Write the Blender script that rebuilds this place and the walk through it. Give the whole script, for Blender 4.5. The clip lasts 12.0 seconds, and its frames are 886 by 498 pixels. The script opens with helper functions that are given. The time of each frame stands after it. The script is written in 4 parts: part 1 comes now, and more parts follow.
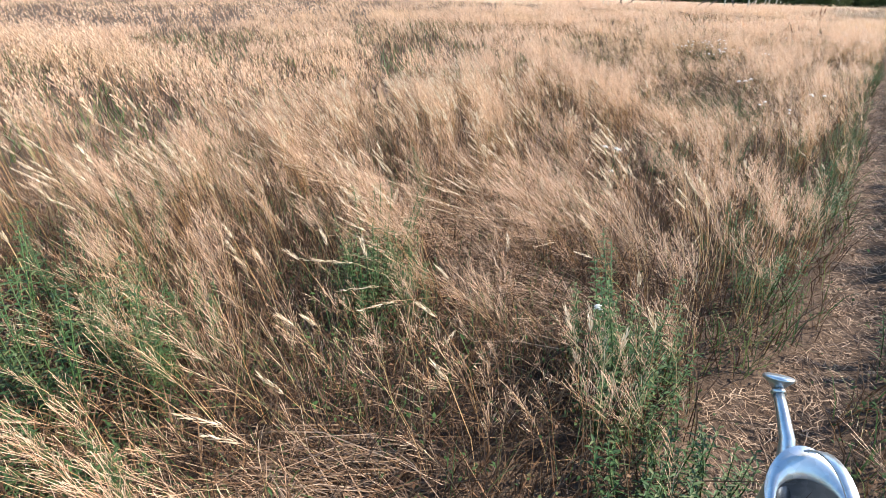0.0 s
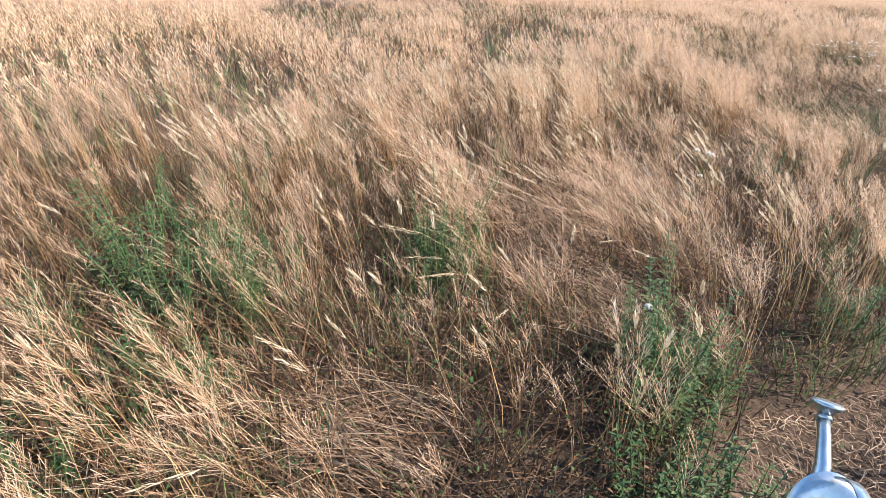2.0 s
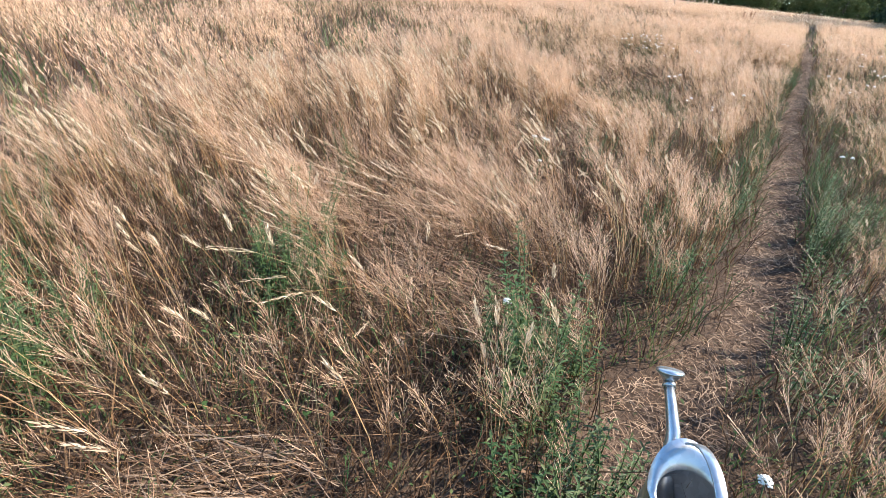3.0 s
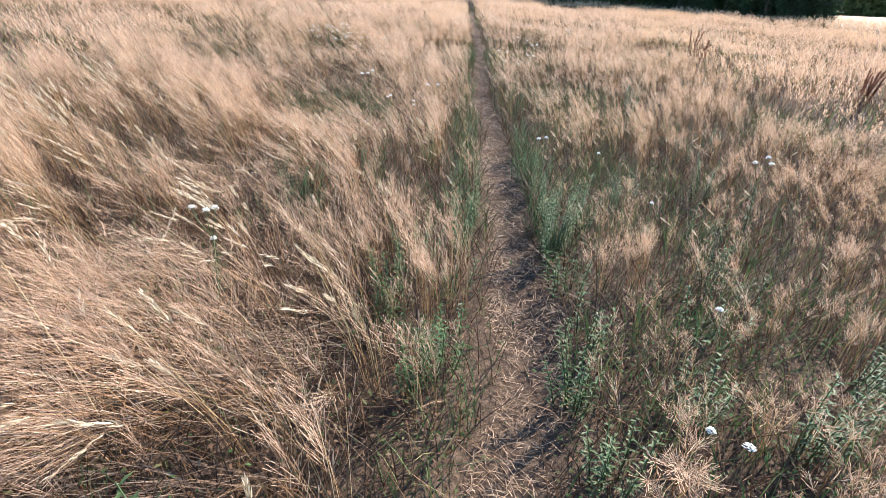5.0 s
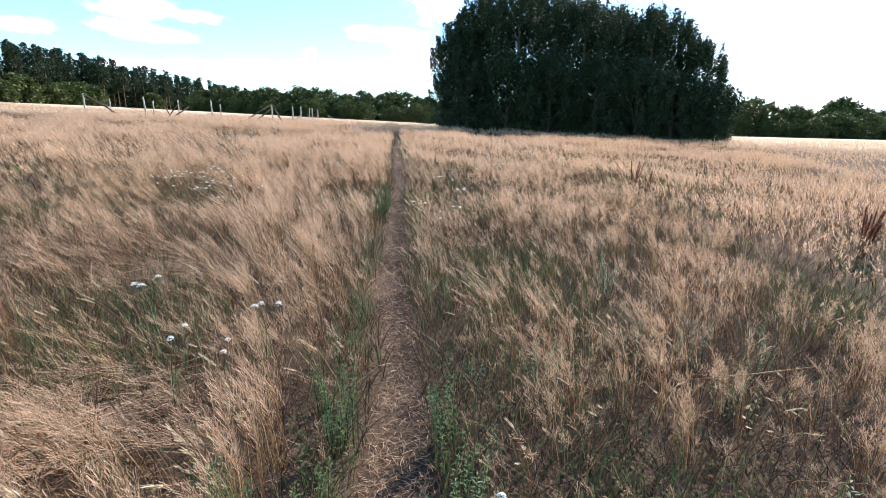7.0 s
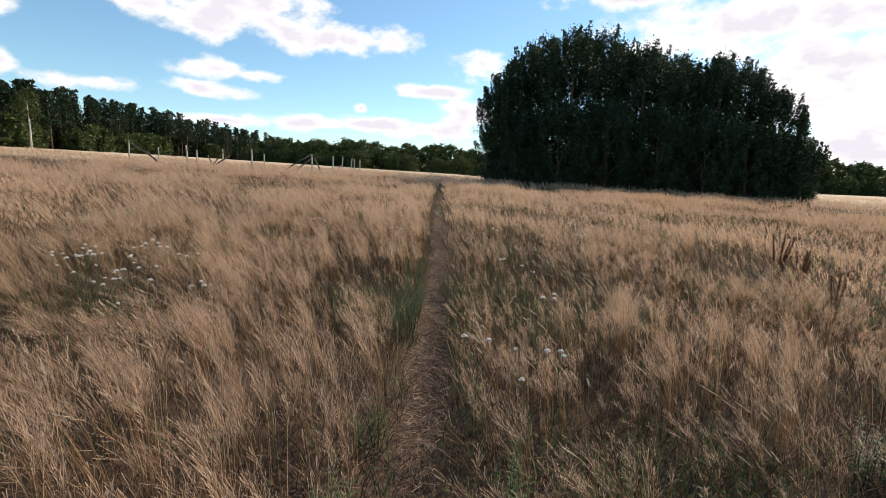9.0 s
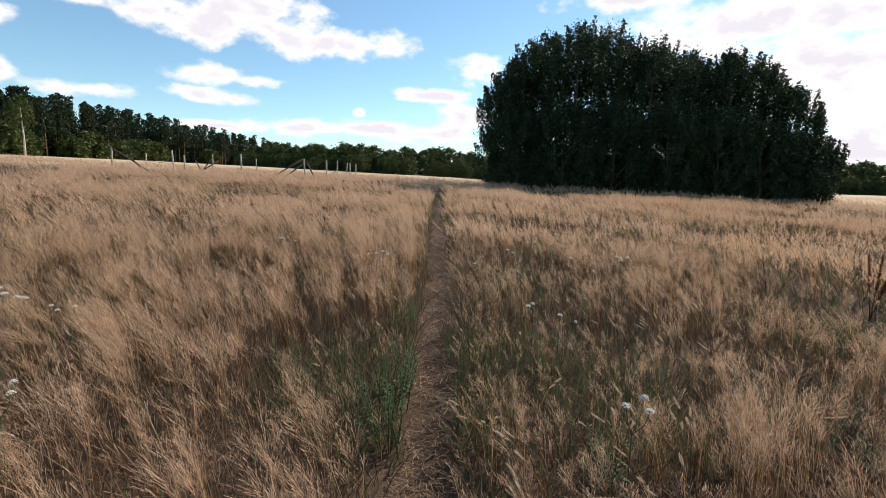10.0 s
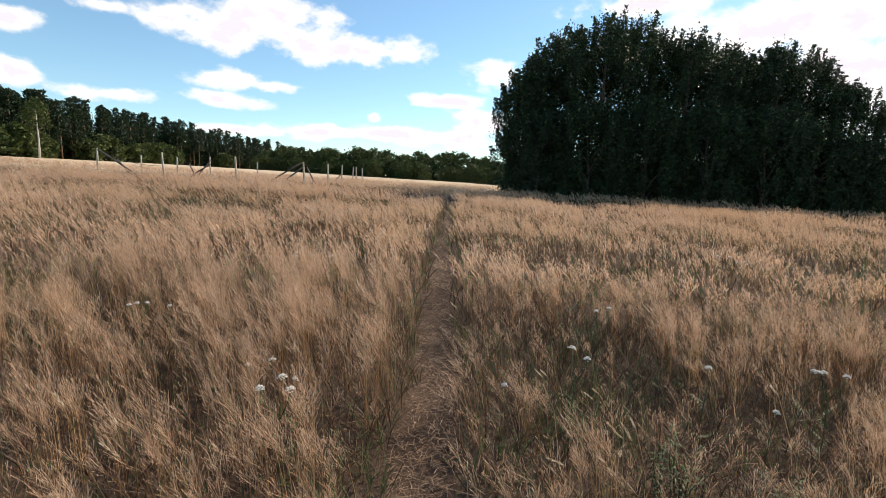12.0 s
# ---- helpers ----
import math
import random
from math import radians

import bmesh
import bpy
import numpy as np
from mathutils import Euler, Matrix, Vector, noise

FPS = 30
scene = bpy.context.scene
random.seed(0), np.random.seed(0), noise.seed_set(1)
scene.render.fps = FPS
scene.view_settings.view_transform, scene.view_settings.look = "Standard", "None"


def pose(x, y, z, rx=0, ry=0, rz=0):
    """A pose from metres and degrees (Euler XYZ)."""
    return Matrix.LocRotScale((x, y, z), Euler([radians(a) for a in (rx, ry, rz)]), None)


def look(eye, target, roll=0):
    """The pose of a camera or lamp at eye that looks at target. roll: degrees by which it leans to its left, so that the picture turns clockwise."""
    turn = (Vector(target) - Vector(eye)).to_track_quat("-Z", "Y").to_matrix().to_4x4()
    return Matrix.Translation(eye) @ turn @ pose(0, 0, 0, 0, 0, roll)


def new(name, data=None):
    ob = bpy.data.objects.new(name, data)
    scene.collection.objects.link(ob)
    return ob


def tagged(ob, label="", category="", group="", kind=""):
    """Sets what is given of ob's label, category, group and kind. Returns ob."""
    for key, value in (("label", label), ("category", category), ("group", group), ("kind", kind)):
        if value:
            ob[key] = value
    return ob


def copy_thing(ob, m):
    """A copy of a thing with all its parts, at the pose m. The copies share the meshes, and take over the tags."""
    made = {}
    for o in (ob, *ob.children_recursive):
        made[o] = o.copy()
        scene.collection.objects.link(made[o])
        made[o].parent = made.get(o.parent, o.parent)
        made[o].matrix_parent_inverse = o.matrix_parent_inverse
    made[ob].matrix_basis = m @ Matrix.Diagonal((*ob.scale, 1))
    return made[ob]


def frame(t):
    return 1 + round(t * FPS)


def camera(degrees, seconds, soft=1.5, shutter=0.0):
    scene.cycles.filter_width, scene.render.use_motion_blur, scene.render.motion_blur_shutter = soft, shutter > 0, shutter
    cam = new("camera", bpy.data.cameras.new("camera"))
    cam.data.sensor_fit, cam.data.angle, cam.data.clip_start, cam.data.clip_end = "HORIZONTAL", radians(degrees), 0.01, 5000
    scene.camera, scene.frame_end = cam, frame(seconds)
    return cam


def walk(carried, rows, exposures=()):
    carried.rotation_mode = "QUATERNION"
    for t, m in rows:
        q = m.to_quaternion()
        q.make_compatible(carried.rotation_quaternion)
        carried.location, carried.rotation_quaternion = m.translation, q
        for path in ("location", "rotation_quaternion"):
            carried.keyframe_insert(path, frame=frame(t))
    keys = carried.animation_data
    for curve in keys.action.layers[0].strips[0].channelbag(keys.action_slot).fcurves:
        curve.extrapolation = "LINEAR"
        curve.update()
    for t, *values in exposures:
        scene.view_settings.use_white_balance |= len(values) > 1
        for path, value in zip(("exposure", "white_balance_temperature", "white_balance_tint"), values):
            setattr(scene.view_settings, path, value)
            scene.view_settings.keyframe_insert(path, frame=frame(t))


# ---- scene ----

# ======================================================== camera
PATH = [
    (0, (0.037, -1.592, 1.394), (-1.104, -0.231, 0.474), 0.6),
    (0.5, (-0.018, -1.604, 1.428), (-1.162, -0.285, 0.451), 2.6),
    (1, (0.047, -1.608, 1.41), (-1.185, -0.395, 0.405), 3.2),
    (1.5, (0.137, -1.63, 1.42), (-1.192, -0.527, 0.411), 2.8),
    (2, (0.185, -1.621, 1.43), (-1.176, -0.536, 0.445), 2.6),
    (2.5, (0.156, -1.567, 1.411), (-1.124, -0.379, 0.437), 3.4),
    (3, (0.106, -1.45, 1.4), (-0.839, 0.017, 0.421), 5.0),
    (3.5, (0.167, -1.344, 1.386), (-0.346, 0.32, 0.403), 4.4),
    (3.7, (0.18, -1.321, 1.368), (-0.201, 0.378, 0.384), 4.1),
    (5.5, (0.02, 0.12, 1.486), (0.029, 1.888, 0.549), 1.7),
    (6, (0.073, 0.716, 1.5), (0.162, 2.536, 0.676), 1.3),
    (6.5, (0.266, 1.361, 1.507), (0.433, 3.236, 0.831), 1.4),
    (7, (0.43, 2.037, 1.558), (0.62, 3.96, 1.042), 1.3),
    (7.5, (0.538, 2.622, 1.583), (0.668, 4.572, 1.16), 2.0),
    (9.5, (0.421, 5.505, 1.587), (0.431, 7.482, 1.281), 1.9),
    (10, (0.436, 6.236, 1.62), (0.455, 8.213, 1.32), 1.5),
    (10.5, (0.497, 6.952, 1.643), (0.514, 8.932, 1.358), 1.3),
    (11, (0.447, 7.687, 1.659), (0.468, 9.667, 1.375), 1.1),
    (11.5, (0.498, 8.371, 1.703), (0.459, 10.349, 1.411), 1.7),
    (12, (0.547, 8.961, 1.686), (0.51, 10.941, 1.405), 1.9),
]
EXPOSURES = [(0, 1.46, 6350, 10.0), (3.5, 1.5, 6300, 10.2), (5.5, 1.56, 5950, 9.5), (6.5, 1.52, 5900, 9.3), (7.0, 1.12, 6100, 9.6), (7.5, 0.36, 6650, 9), (9.5, 0.26, 6900, 10), (12, 0.38, 7050, 10.5)]
cam = camera(87.0, 12.0, soft=0.8)
walk(cam, [(t, look(eye, target, roll)) for t, eye, target, roll in PATH], EXPOSURES)

# ======================================================== sky and sun
SUN_AZ, SUN_EL = 46.0, 37.0      # degrees to the right of the path's heading, degrees up
sun_way = Vector((math.sin(radians(SUN_AZ)) * math.cos(radians(SUN_EL)), math.cos(radians(SUN_AZ)) * math.cos(radians(SUN_EL)), math.sin(radians(SUN_EL))))
sun_data = bpy.data.lights.new("sun", "SUN")
sun_data.energy, sun_data.angle, sun_data.color = 5.0, radians(0.6), (1.0, 0.90, 0.77)
sun = new("sun", sun_data)
sun.matrix_world = look(sun_way * 100, (0, 0, 0))

# clouds: heading, height, half width, half height, in degrees
CLOUDS = [
    (-36.2, 15.2, 3.8, 0.9), (-31.2, 15.1, 4.8, 1.5), (-25.6, 15.1, 6.9, 2.6), (-21.0, 17.3, 8.0, 2.8), (-18.1, 15.0, 6.5, 2.9), (-12.8, 14.4, 6.0, 2.0), (-6.4, 15.0, 3.0, 1.8),
    (-24.9, 10.1, 4.6, 1.3), (-21.4, 9.8, 3.2, 0.9), (-25.8, 7.9, 6.1, 1.1), (-36.1, 7.4, 4.9, 1.0), (-43.0, 12.7, 2.4, 1.2), (-43.3, 8.4, 2.2, 1.7), (-9.7, 7.3, 1.2, 0.7),
    (3.6, 12.2, 3.6, 2.2), (-0.6, 9.5, 5.8, 1.0), (2.5, 7.3, 4.4, 1.8), (-16.3, 5.2, 9.4, 1.1), (-7.2, 5.5, 8.4, 1.2), (-1.1, 5.1, 6.2, 1.4), (-24.2, 5.0, 5.0, 0.7), (-50, 13, 6, 2.4),
    (22.3, 18.9, 9.4, 1.6), (30.3, 15.2, 14.3, 4.0), (38.3, 9.5, 12, 7.0), (39.1, 16, 12, 4.0), (46, 5, 14, 7), (52, 11, 12, 8), (60, 22, 20, 9),
]


def node(tree, kind, **values):
    n = tree.nodes.new(kind)
    for key, value in values.items():
        n.inputs[int(key[1:])].default_value = value
    return n


def maths(tree, op, a, b=None, c=None):
    n = tree.nodes.new("ShaderNodeMath")
    n.operation = op
    for i, v in enumerate((a, b, c)):
        if v is None:
            continue
        if isinstance(v, (int, float)):
            n.inputs[i].default_value = v
        else:
            tree.links.new(v, n.inputs[i])
    return n.outputs[0]


def build_world():
    world = bpy.data.worlds.new("sky")
    scene.world = world
    world.use_nodes = True
    tr = world.node_tree
    tr.nodes.clear()
    L = tr.links.new
    sky = tr.nodes.new("ShaderNodeTexSky")
    sky.sky_type, sky.sun_disc = "NISHITA", False
    sky.sun_elevation, sky.sun_rotation = radians(SUN_EL), radians(SUN_AZ)
    sky.air_density, sky.dust_density, sky.ozone_density = 1.0, 0.15, 2.5
    tc = tr.nodes.new("ShaderNodeTexCoord")
    sep = tr.nodes.new("ShaderNodeSeparateXYZ")
    L(tc.outputs["Generated"], sep.inputs[0])
    az = maths(tr, "MULTIPLY", maths(tr, "ARCTAN2", sep.outputs[0], sep.outputs[1]), 180 / math.pi)
    el = maths(tr, "MULTIPLY", maths(tr, "ARCSINE", sep.outputs[2]), 180 / math.pi)
    mapn = tr.nodes.new("ShaderNodeMapping")
    mapn.inputs["Scale"].default_value = (1, 1, 1.7)
    L(tc.outputs["Generated"], mapn.inputs[0])
    big = tr.nodes.new("ShaderNodeTexNoise")
    big.inputs["Scale"].default_value, big.inputs["Detail"].default_value, big.inputs["Roughness"].default_value = 13.0, 8.0, 0.56
    L(mapn.outputs[0], big.inputs["Vector"])
    puff = maths(tr, "SUBTRACT", big.outputs[0], 0.5)
    mask = None
    for a, e, ra, re in CLOUDS:
        u = maths(tr, "DIVIDE", maths(tr, "SUBTRACT", az, float(a)), float(ra))
        v = maths(tr, "DIVIDE", maths(tr, "SUBTRACT", el, float(e)), float(re))
        d = maths(tr, "SQRT", maths(tr, "ADD", maths(tr, "MULTIPLY", u, u), maths(tr, "MULTIPLY", v, v)))
        m = maths(tr, "SUBTRACT", 1.0, d)
        mask = m if mask is None else maths(tr, "MAXIMUM", mask, m)
    # loose clouds over the rest of the sky
    wide = tr.nodes.new("ShaderNodeTexNoise")
    wide.inputs["Scale"].default_value, wide.inputs["Detail"].default_value = 3.0, 5.0
    L(mapn.outputs[0], wide.inputs["Vector"])
    high = maths(tr, "MULTIPLY", maths(tr, "SUBTRACT", wide.outputs[0], 0.68), 4.0)
    away = maths(tr, "SUBTRACT", 1.0, maths(tr, "MULTIPLY", maths(tr, "LESS_THAN", maths(tr, "ABSOLUTE", az), 50.0), maths(tr, "LESS_THAN", el, 22.0)))
    high = maths(tr, "SUBTRACT", maths(tr, "MULTIPLY", maths(tr, "ADD", high, 1.0), away), 1.0)
    mask = maths(tr, "MAXIMUM", mask, high)
    soft = maths(tr, "ADD", mask, maths(tr, "MULTIPLY", puff, 2.6))
    ramp = tr.nodes.new("ShaderNodeMapRange")
    ramp.interpolation_type = "SMOOTHSTEP"
    ramp.inputs[1].default_value, ramp.inputs[2].default_value = 0.0, 0.7
    L(soft, ramp.inputs[0])
    body = tr.nodes.new("ShaderNodeMapRange")       # thicker parts are a little greyer
    body.inputs[1].default_value, body.inputs[2].default_value = 0.5, 0.95
    L(soft, body.inputs[0])
    tint = tr.nodes.new("ShaderNodeMix")
    tint.data_type = "RGBA"
    tint.inputs[6].default_value, tint.inputs[7].default_value = (10.2, 10.2, 10.4, 1), (7.9, 7.8, 9.0, 1)
    L(body.outputs[0], tint.inputs[0])
    mix = tr.nodes.new("ShaderNodeMix")
    mix.data_type = "RGBA"
    L(ramp.outputs[0], mix.inputs[0])
    blue = tr.nodes.new("ShaderNodeMix")             # the clear, deep blue of a summer evening
    blue.data_type, blue.blend_type = "RGBA", "MULTIPLY"
    blue.inputs[0].default_value, blue.inputs[7].default_value = 1.0, (1.22, 1.48, 1.52, 1)
    L(sky.outputs[0], blue.inputs[6])
    L(blue.outputs[2], mix.inputs[6])
    L(tint.outputs[2], mix.inputs[7])
    bg = tr.nodes.new("ShaderNodeBackground")
    bg.inputs["Strength"].default_value = 0.092
    out = tr.nodes.new("ShaderNodeOutputWorld")
    L(mix.outputs[2], bg.inputs["Color"])
    L(bg.outputs[0], out.inputs["Surface"])


build_world()


# ======================================================== materials
def material(name):
    m = bpy.data.materials.new(name)
    m.use_nodes = True
    tr = m.node_tree
    tr.nodes.clear()
    return m, tr, tr.links.new, tr.nodes.new("ShaderNodeOutputMaterial")


def ramp_node(tr, stops):
    r = tr.nodes.new("ShaderNodeValToRGB")
    el = r.color_ramp.elements
    while len(el) < len(stops):
        el.new(0.5)
    for e, (p, c) in zip(el, stops):
        e.position, e.color = p, (*c, 1)
    return r


def noise_node(tr, scale, detail=4.0, rough=0.55, coord=None):
    n = tr.nodes.new("ShaderNodeTexNoise")
    n.inputs["Scale"].default_value, n.inputs["Detail"].default_value, n.inputs["Roughness"].default_value = scale, detail, rough
    if coord is not None:
        tr.links.new(coord, n.inputs["Vector"])
    return n


def mix_node(tr, fac, a, b, blend="MIX"):
    n = tr.nodes.new("ShaderNodeMix")
    n.data_type, n.blend_type = "RGBA", blend
    for socket, v in ((n.inputs[0], fac), (n.inputs[6], a), (n.inputs[7], b)):
        if isinstance(v, (int, float)):
            socket.default_value = v
        elif isinstance(v, tuple):
            socket.default_value = (*v, 1)
        else:
            tr.links.new(v, socket)
    return n.outputs[2]


def blade_material(name, stops, patch, patch_scale=0.55, through_light=0.35, rough=0.55, patch_amount=0.6, spec=0.3):
    """Thin plant tissue: a tone of its own for each blade, patches across the field, light passing through."""
    m, tr, L, out = material(name)
    geo = tr.nodes.new("ShaderNodeNewGeometry")
    tone = ramp_node(tr, stops)
    L(geo.outputs["Random Per Island"], tone.inputs[0])
    n = noise_node(tr, patch_scale, 3.0, 0.55, geo.outputs["Position"])
    rng = tr.nodes.new("ShaderNodeMapRange")
    rng.inputs[1].default_value, rng.inputs[2].default_value, rng.inputs[4].default_value = 0.48, 0.68, patch_amount
    L(n.outputs[0], rng.inputs[0])
    col = mix_node(tr, rng.outputs[0], tone.outputs[0], patch)
    fine = noise_node(tr, 60.0, 2.0, 0.5, geo.outputs["Position"])
    col = mix_node(tr, 0.35, col, fine.outputs[0], "OVERLAY")
    p = tr.nodes.new("ShaderNodeBsdfPrincipled")
    p.inputs["Roughness"].default_value = rough
    p.inputs["Specular IOR Level"].default_value = spec
    t = tr.nodes.new("ShaderNodeBsdfTranslucent")
    L(col, p.inputs["Base Color"])
    L(col, t.inputs["Color"])
    mx = tr.nodes.new("ShaderNodeMixShader")
    mx.inputs[0].default_value = through_light
    L(p.outputs[0], mx.inputs[1])
    L(t.outputs[0], mx.inputs[2])
    L(mx.outputs[0], out.inputs["Surface"])
    return m


def rough_material(name, stops, scale, bump=0.3, rough=0.85, fine_scale=None, metal=0.0, stretch=(1, 1, 1), world_coord=False):
    """A solid surface with tone at two scales and a fine relief."""
    m, tr, L, out = material(name)
    tc = tr.nodes.new("ShaderNodeTexCoord")
    geo = tr.nodes.new("ShaderNodeNewGeometry")
    mp = tr.nodes.new("ShaderNodeMapping")
    mp.inputs["Scale"].default_value = stretch
    L(geo.outputs["Position"] if world_coord else tc.outputs["Object"], mp.inputs[0])
    a = noise_node(tr, scale, 5.0, 0.6, mp.outputs[0])
    b = noise_node(tr, fine_scale or scale * 8, 4.0, 0.6, mp.outputs[0])
    s = maths(tr, "ADD", maths(tr, "MULTIPLY", a.outputs[0], 0.6), maths(tr, "MULTIPLY", b.outputs[0], 0.4))
    r = ramp_node(tr, stops)
    L(s, r.inputs[0])
    p = tr.nodes.new("ShaderNodeBsdfPrincipled")
    p.inputs["Roughness"].default_value, p.inputs["Metallic"].default_value = rough, metal
    L(r.outputs[0], p.inputs["Base Color"])
    bp = tr.nodes.new("ShaderNodeBump")
    bp.inputs["Strength"].default_value, bp.inputs["Distance"].default_value = bump, 0.02
    L(s, bp.inputs["Height"])
    L(bp.outputs[0], p.inputs["Normal"])
    L(p.outputs[0], out.inputs["Surface"])
    return m


STALK = blade_material("dry_stalk", [(0.0, (0.10, 0.048, 0.022)), (0.35, (0.27, 0.135, 0.055)), (0.7, (0.46, 0.275, 0.125)), (0.92, (0.60, 0.43, 0.24)), (1.0, (0.26, 0.25, 0.11))], (0.34, 0.18, 0.095), 0.55, 0.24)
EAR = blade_material("dry_ear", [(0.0, (0.42, 0.32, 0.20)), (0.5, (0.54, 0.43, 0.29)), (1.0, (0.68, 0.57, 0.42))], (0.48, 0.36, 0.25))
PANICLE = blade_material("dry_panicle", [(0.0, (0.50, 0.29, 0.18)), (0.5, (0.66, 0.43, 0.285)), (1.0, (0.77, 0.58, 0.41))], (0.64, 0.42, 0.24), 0.3, 0.42)
# withered browns taken darker than the leaf: shade between the stalks in the colour
SHADE_WITHER = blade_material("shade_dark_withered_leaf", [(0.0, (0.04, 0.022, 0.013)), (0.6, (0.10, 0.052, 0.026)), (1.0, (0.22, 0.13, 0.065))], (0.08, 0.045, 0.025), 1.2, 0.08)
BLADE = blade_material("green_blade", [(0.0, (0.04, 0.085, 0.028)), (0.5, (0.08, 0.135, 0.045)), (0.8, (0.15, 0.18, 0.07)), (1.0, (0.27, 0.21, 0.11))], (0.10, 0.13, 0.05), 0.8, 0.28)
WEED = blade_material("weed_leaf", [(0.0, (0.035, 0.075, 0.025)), (0.6, (0.065, 0.12, 0.038)), (1.0, (0.15, 0.17, 0.07))], (0.11, 0.12, 0.05), 6.0, 0.28)
HERB = blade_material("herb_leaf", [(0.0, (0.03, 0.055, 0.018)), (0.35, (0.05, 0.085, 0.03)), (0.5, (0.085, 0.10, 0.042)), (0.65, (0.085, 0.045, 0.025)), (0.85, (0.13, 0.075, 0.045)), (1.0, (0.21, 0.14, 0.085))], (0.085, 0.052, 0.032), 1.6, 0.12, rough=0.75, spec=0.06)
STRAW = blade_material("lying_straw", [(0.0, (0.13, 0.078, 0.048)), (0.5, (0.29, 0.185, 0.115)), (1.0, (0.50, 0.355, 0.24))], (0.19, 0.118, 0.075), 1.2, 0.2)
RUST = blade_material("dock_seed", [(0.0, (0.14, 0.048, 0.026)), (1.0, (0.29, 0.11, 0.06))], (0.18, 0.065, 0.04), 2.0, 0.25)
PETAL = blade_material("white_floret", [(0.0, (0.72, 0.70, 0.64)), (1.0, (0.82, 0.81, 0.78))], (0.7, 0.68, 0.6), 3.0, 0.25)
# backlit shade sits in the near-black greens, lit glints in the few pale leaves
GROVE_SHADE_LEAF = blade_material("tree_leaf_shade_and_glint", [(0.0, (0.016, 0.030, 0.012)), (0.7, (0.028, 0.050, 0.020)), (0.9, (0.060, 0.085, 0.038)), (1.0, (0.13, 0.16, 0.085))], (0.030, 0.046, 0.022), 0.3, 0.16, spec=0.2)
NEEDLE = blade_material("pine_needles", [(0.0, (0.014, 0.028, 0.014)), (0.6, (0.024, 0.042, 0.020)), (1.0, (0.040, 0.058, 0.026))], (0.03, 0.042, 0.02), 0.1, 0.08, spec=0.1)
BROADLEAF = blade_material("hedge_leaf", [(0.0, (0.040, 0.066, 0.022)), (0.6, (0.075, 0.105, 0.035)), (1.0, (0.13, 0.15, 0.05))], (0.10, 0.105, 0.04), 0.03, 0.15, spec=0.12)
BARK = rough_material("bark", [(0.25, (0.05, 0.038, 0.03)), (0.6, (0.13, 0.10, 0.08)), (0.8, (0.2, 0.17, 0.14))], 3.0, 0.8, 0.9, stretch=(1, 1, 0.25))
PINE_BARK = rough_material("pine_bark", [(0.25, (0.10, 0.06, 0.045)), (0.6, (0.24, 0.14, 0.09)), (0.8, (0.30, 0.21, 0.15))], 1.5, 0.6, 0.9, stretch=(1, 1, 0.25))
PALE_BARK = rough_material("birch_bark", [(0.3, (0.22, 0.20, 0.17)), (0.5, (0.55, 0.52, 0.47)), (0.8, (0.66, 0.63, 0.58))], 1.5, 0.4, 0.8)
POST = rough_material("weathered_post", [(0.25, (0.32, 0.27, 0.20)), (0.55, (0.55, 0.48, 0.37)), (0.8, (0.68, 0.61, 0.50))], 4.0, 0.5, 0.85, stretch=(1, 1, 0.15))
BRACE = rough_material("grey_pole", [(0.25, (0.06, 0.045, 0.035)), (0.6, (0.13, 0.10, 0.08)), (0.85, (0.2, 0.16, 0.12))], 4.0, 0.5, 0.9)
WIRE = rough_material("rusty_wire", [(0.3, (0.06, 0.05, 0.045)), (0.7, (0.14, 0.11, 0.09))], 20.0, 0.1, 0.6, metal=0.6)


def zinc_material():
    m, tr, L, out = material("galvanised_zinc")
    tc = tr.nodes.new("ShaderNodeTexCoord")
    v = tr.nodes.new("ShaderNodeTexVoronoi")
    v.inputs["Scale"].default_value = 55.0
    L(tc.outputs["Object"], v.inputs["Vector"])
    n = noise_node(tr, 9.0, 5.0, 0.6, tc.outputs["Object"])
    r = ramp_node(tr, [(0.25, (0.40, 0.42, 0.44)), (0.7, (0.60, 0.62, 0.65))])
    L(maths(tr, "ADD", maths(tr, "MULTIPLY", v.outputs["Color"], 0.35), maths(tr, "MULTIPLY", n.outputs[0], 0.6)), r.inputs[0])
    p = tr.nodes.new("ShaderNodeBsdfPrincipled")
    p.inputs["Metallic"].default_value = 0.9
    rr = tr.nodes.new("ShaderNodeMapRange")
    rr.inputs[3].default_value, rr.inputs[4].default_value = 0.22, 0.42
    L(n.outputs[0], rr.inputs[0])
    L(rr.outputs[0], p.inputs["Roughness"])
    L(r.outputs[0], p.inputs["Base Color"])
    L(p.outputs[0], out.inputs["Surface"])
    return m


ZINC = zinc_material()


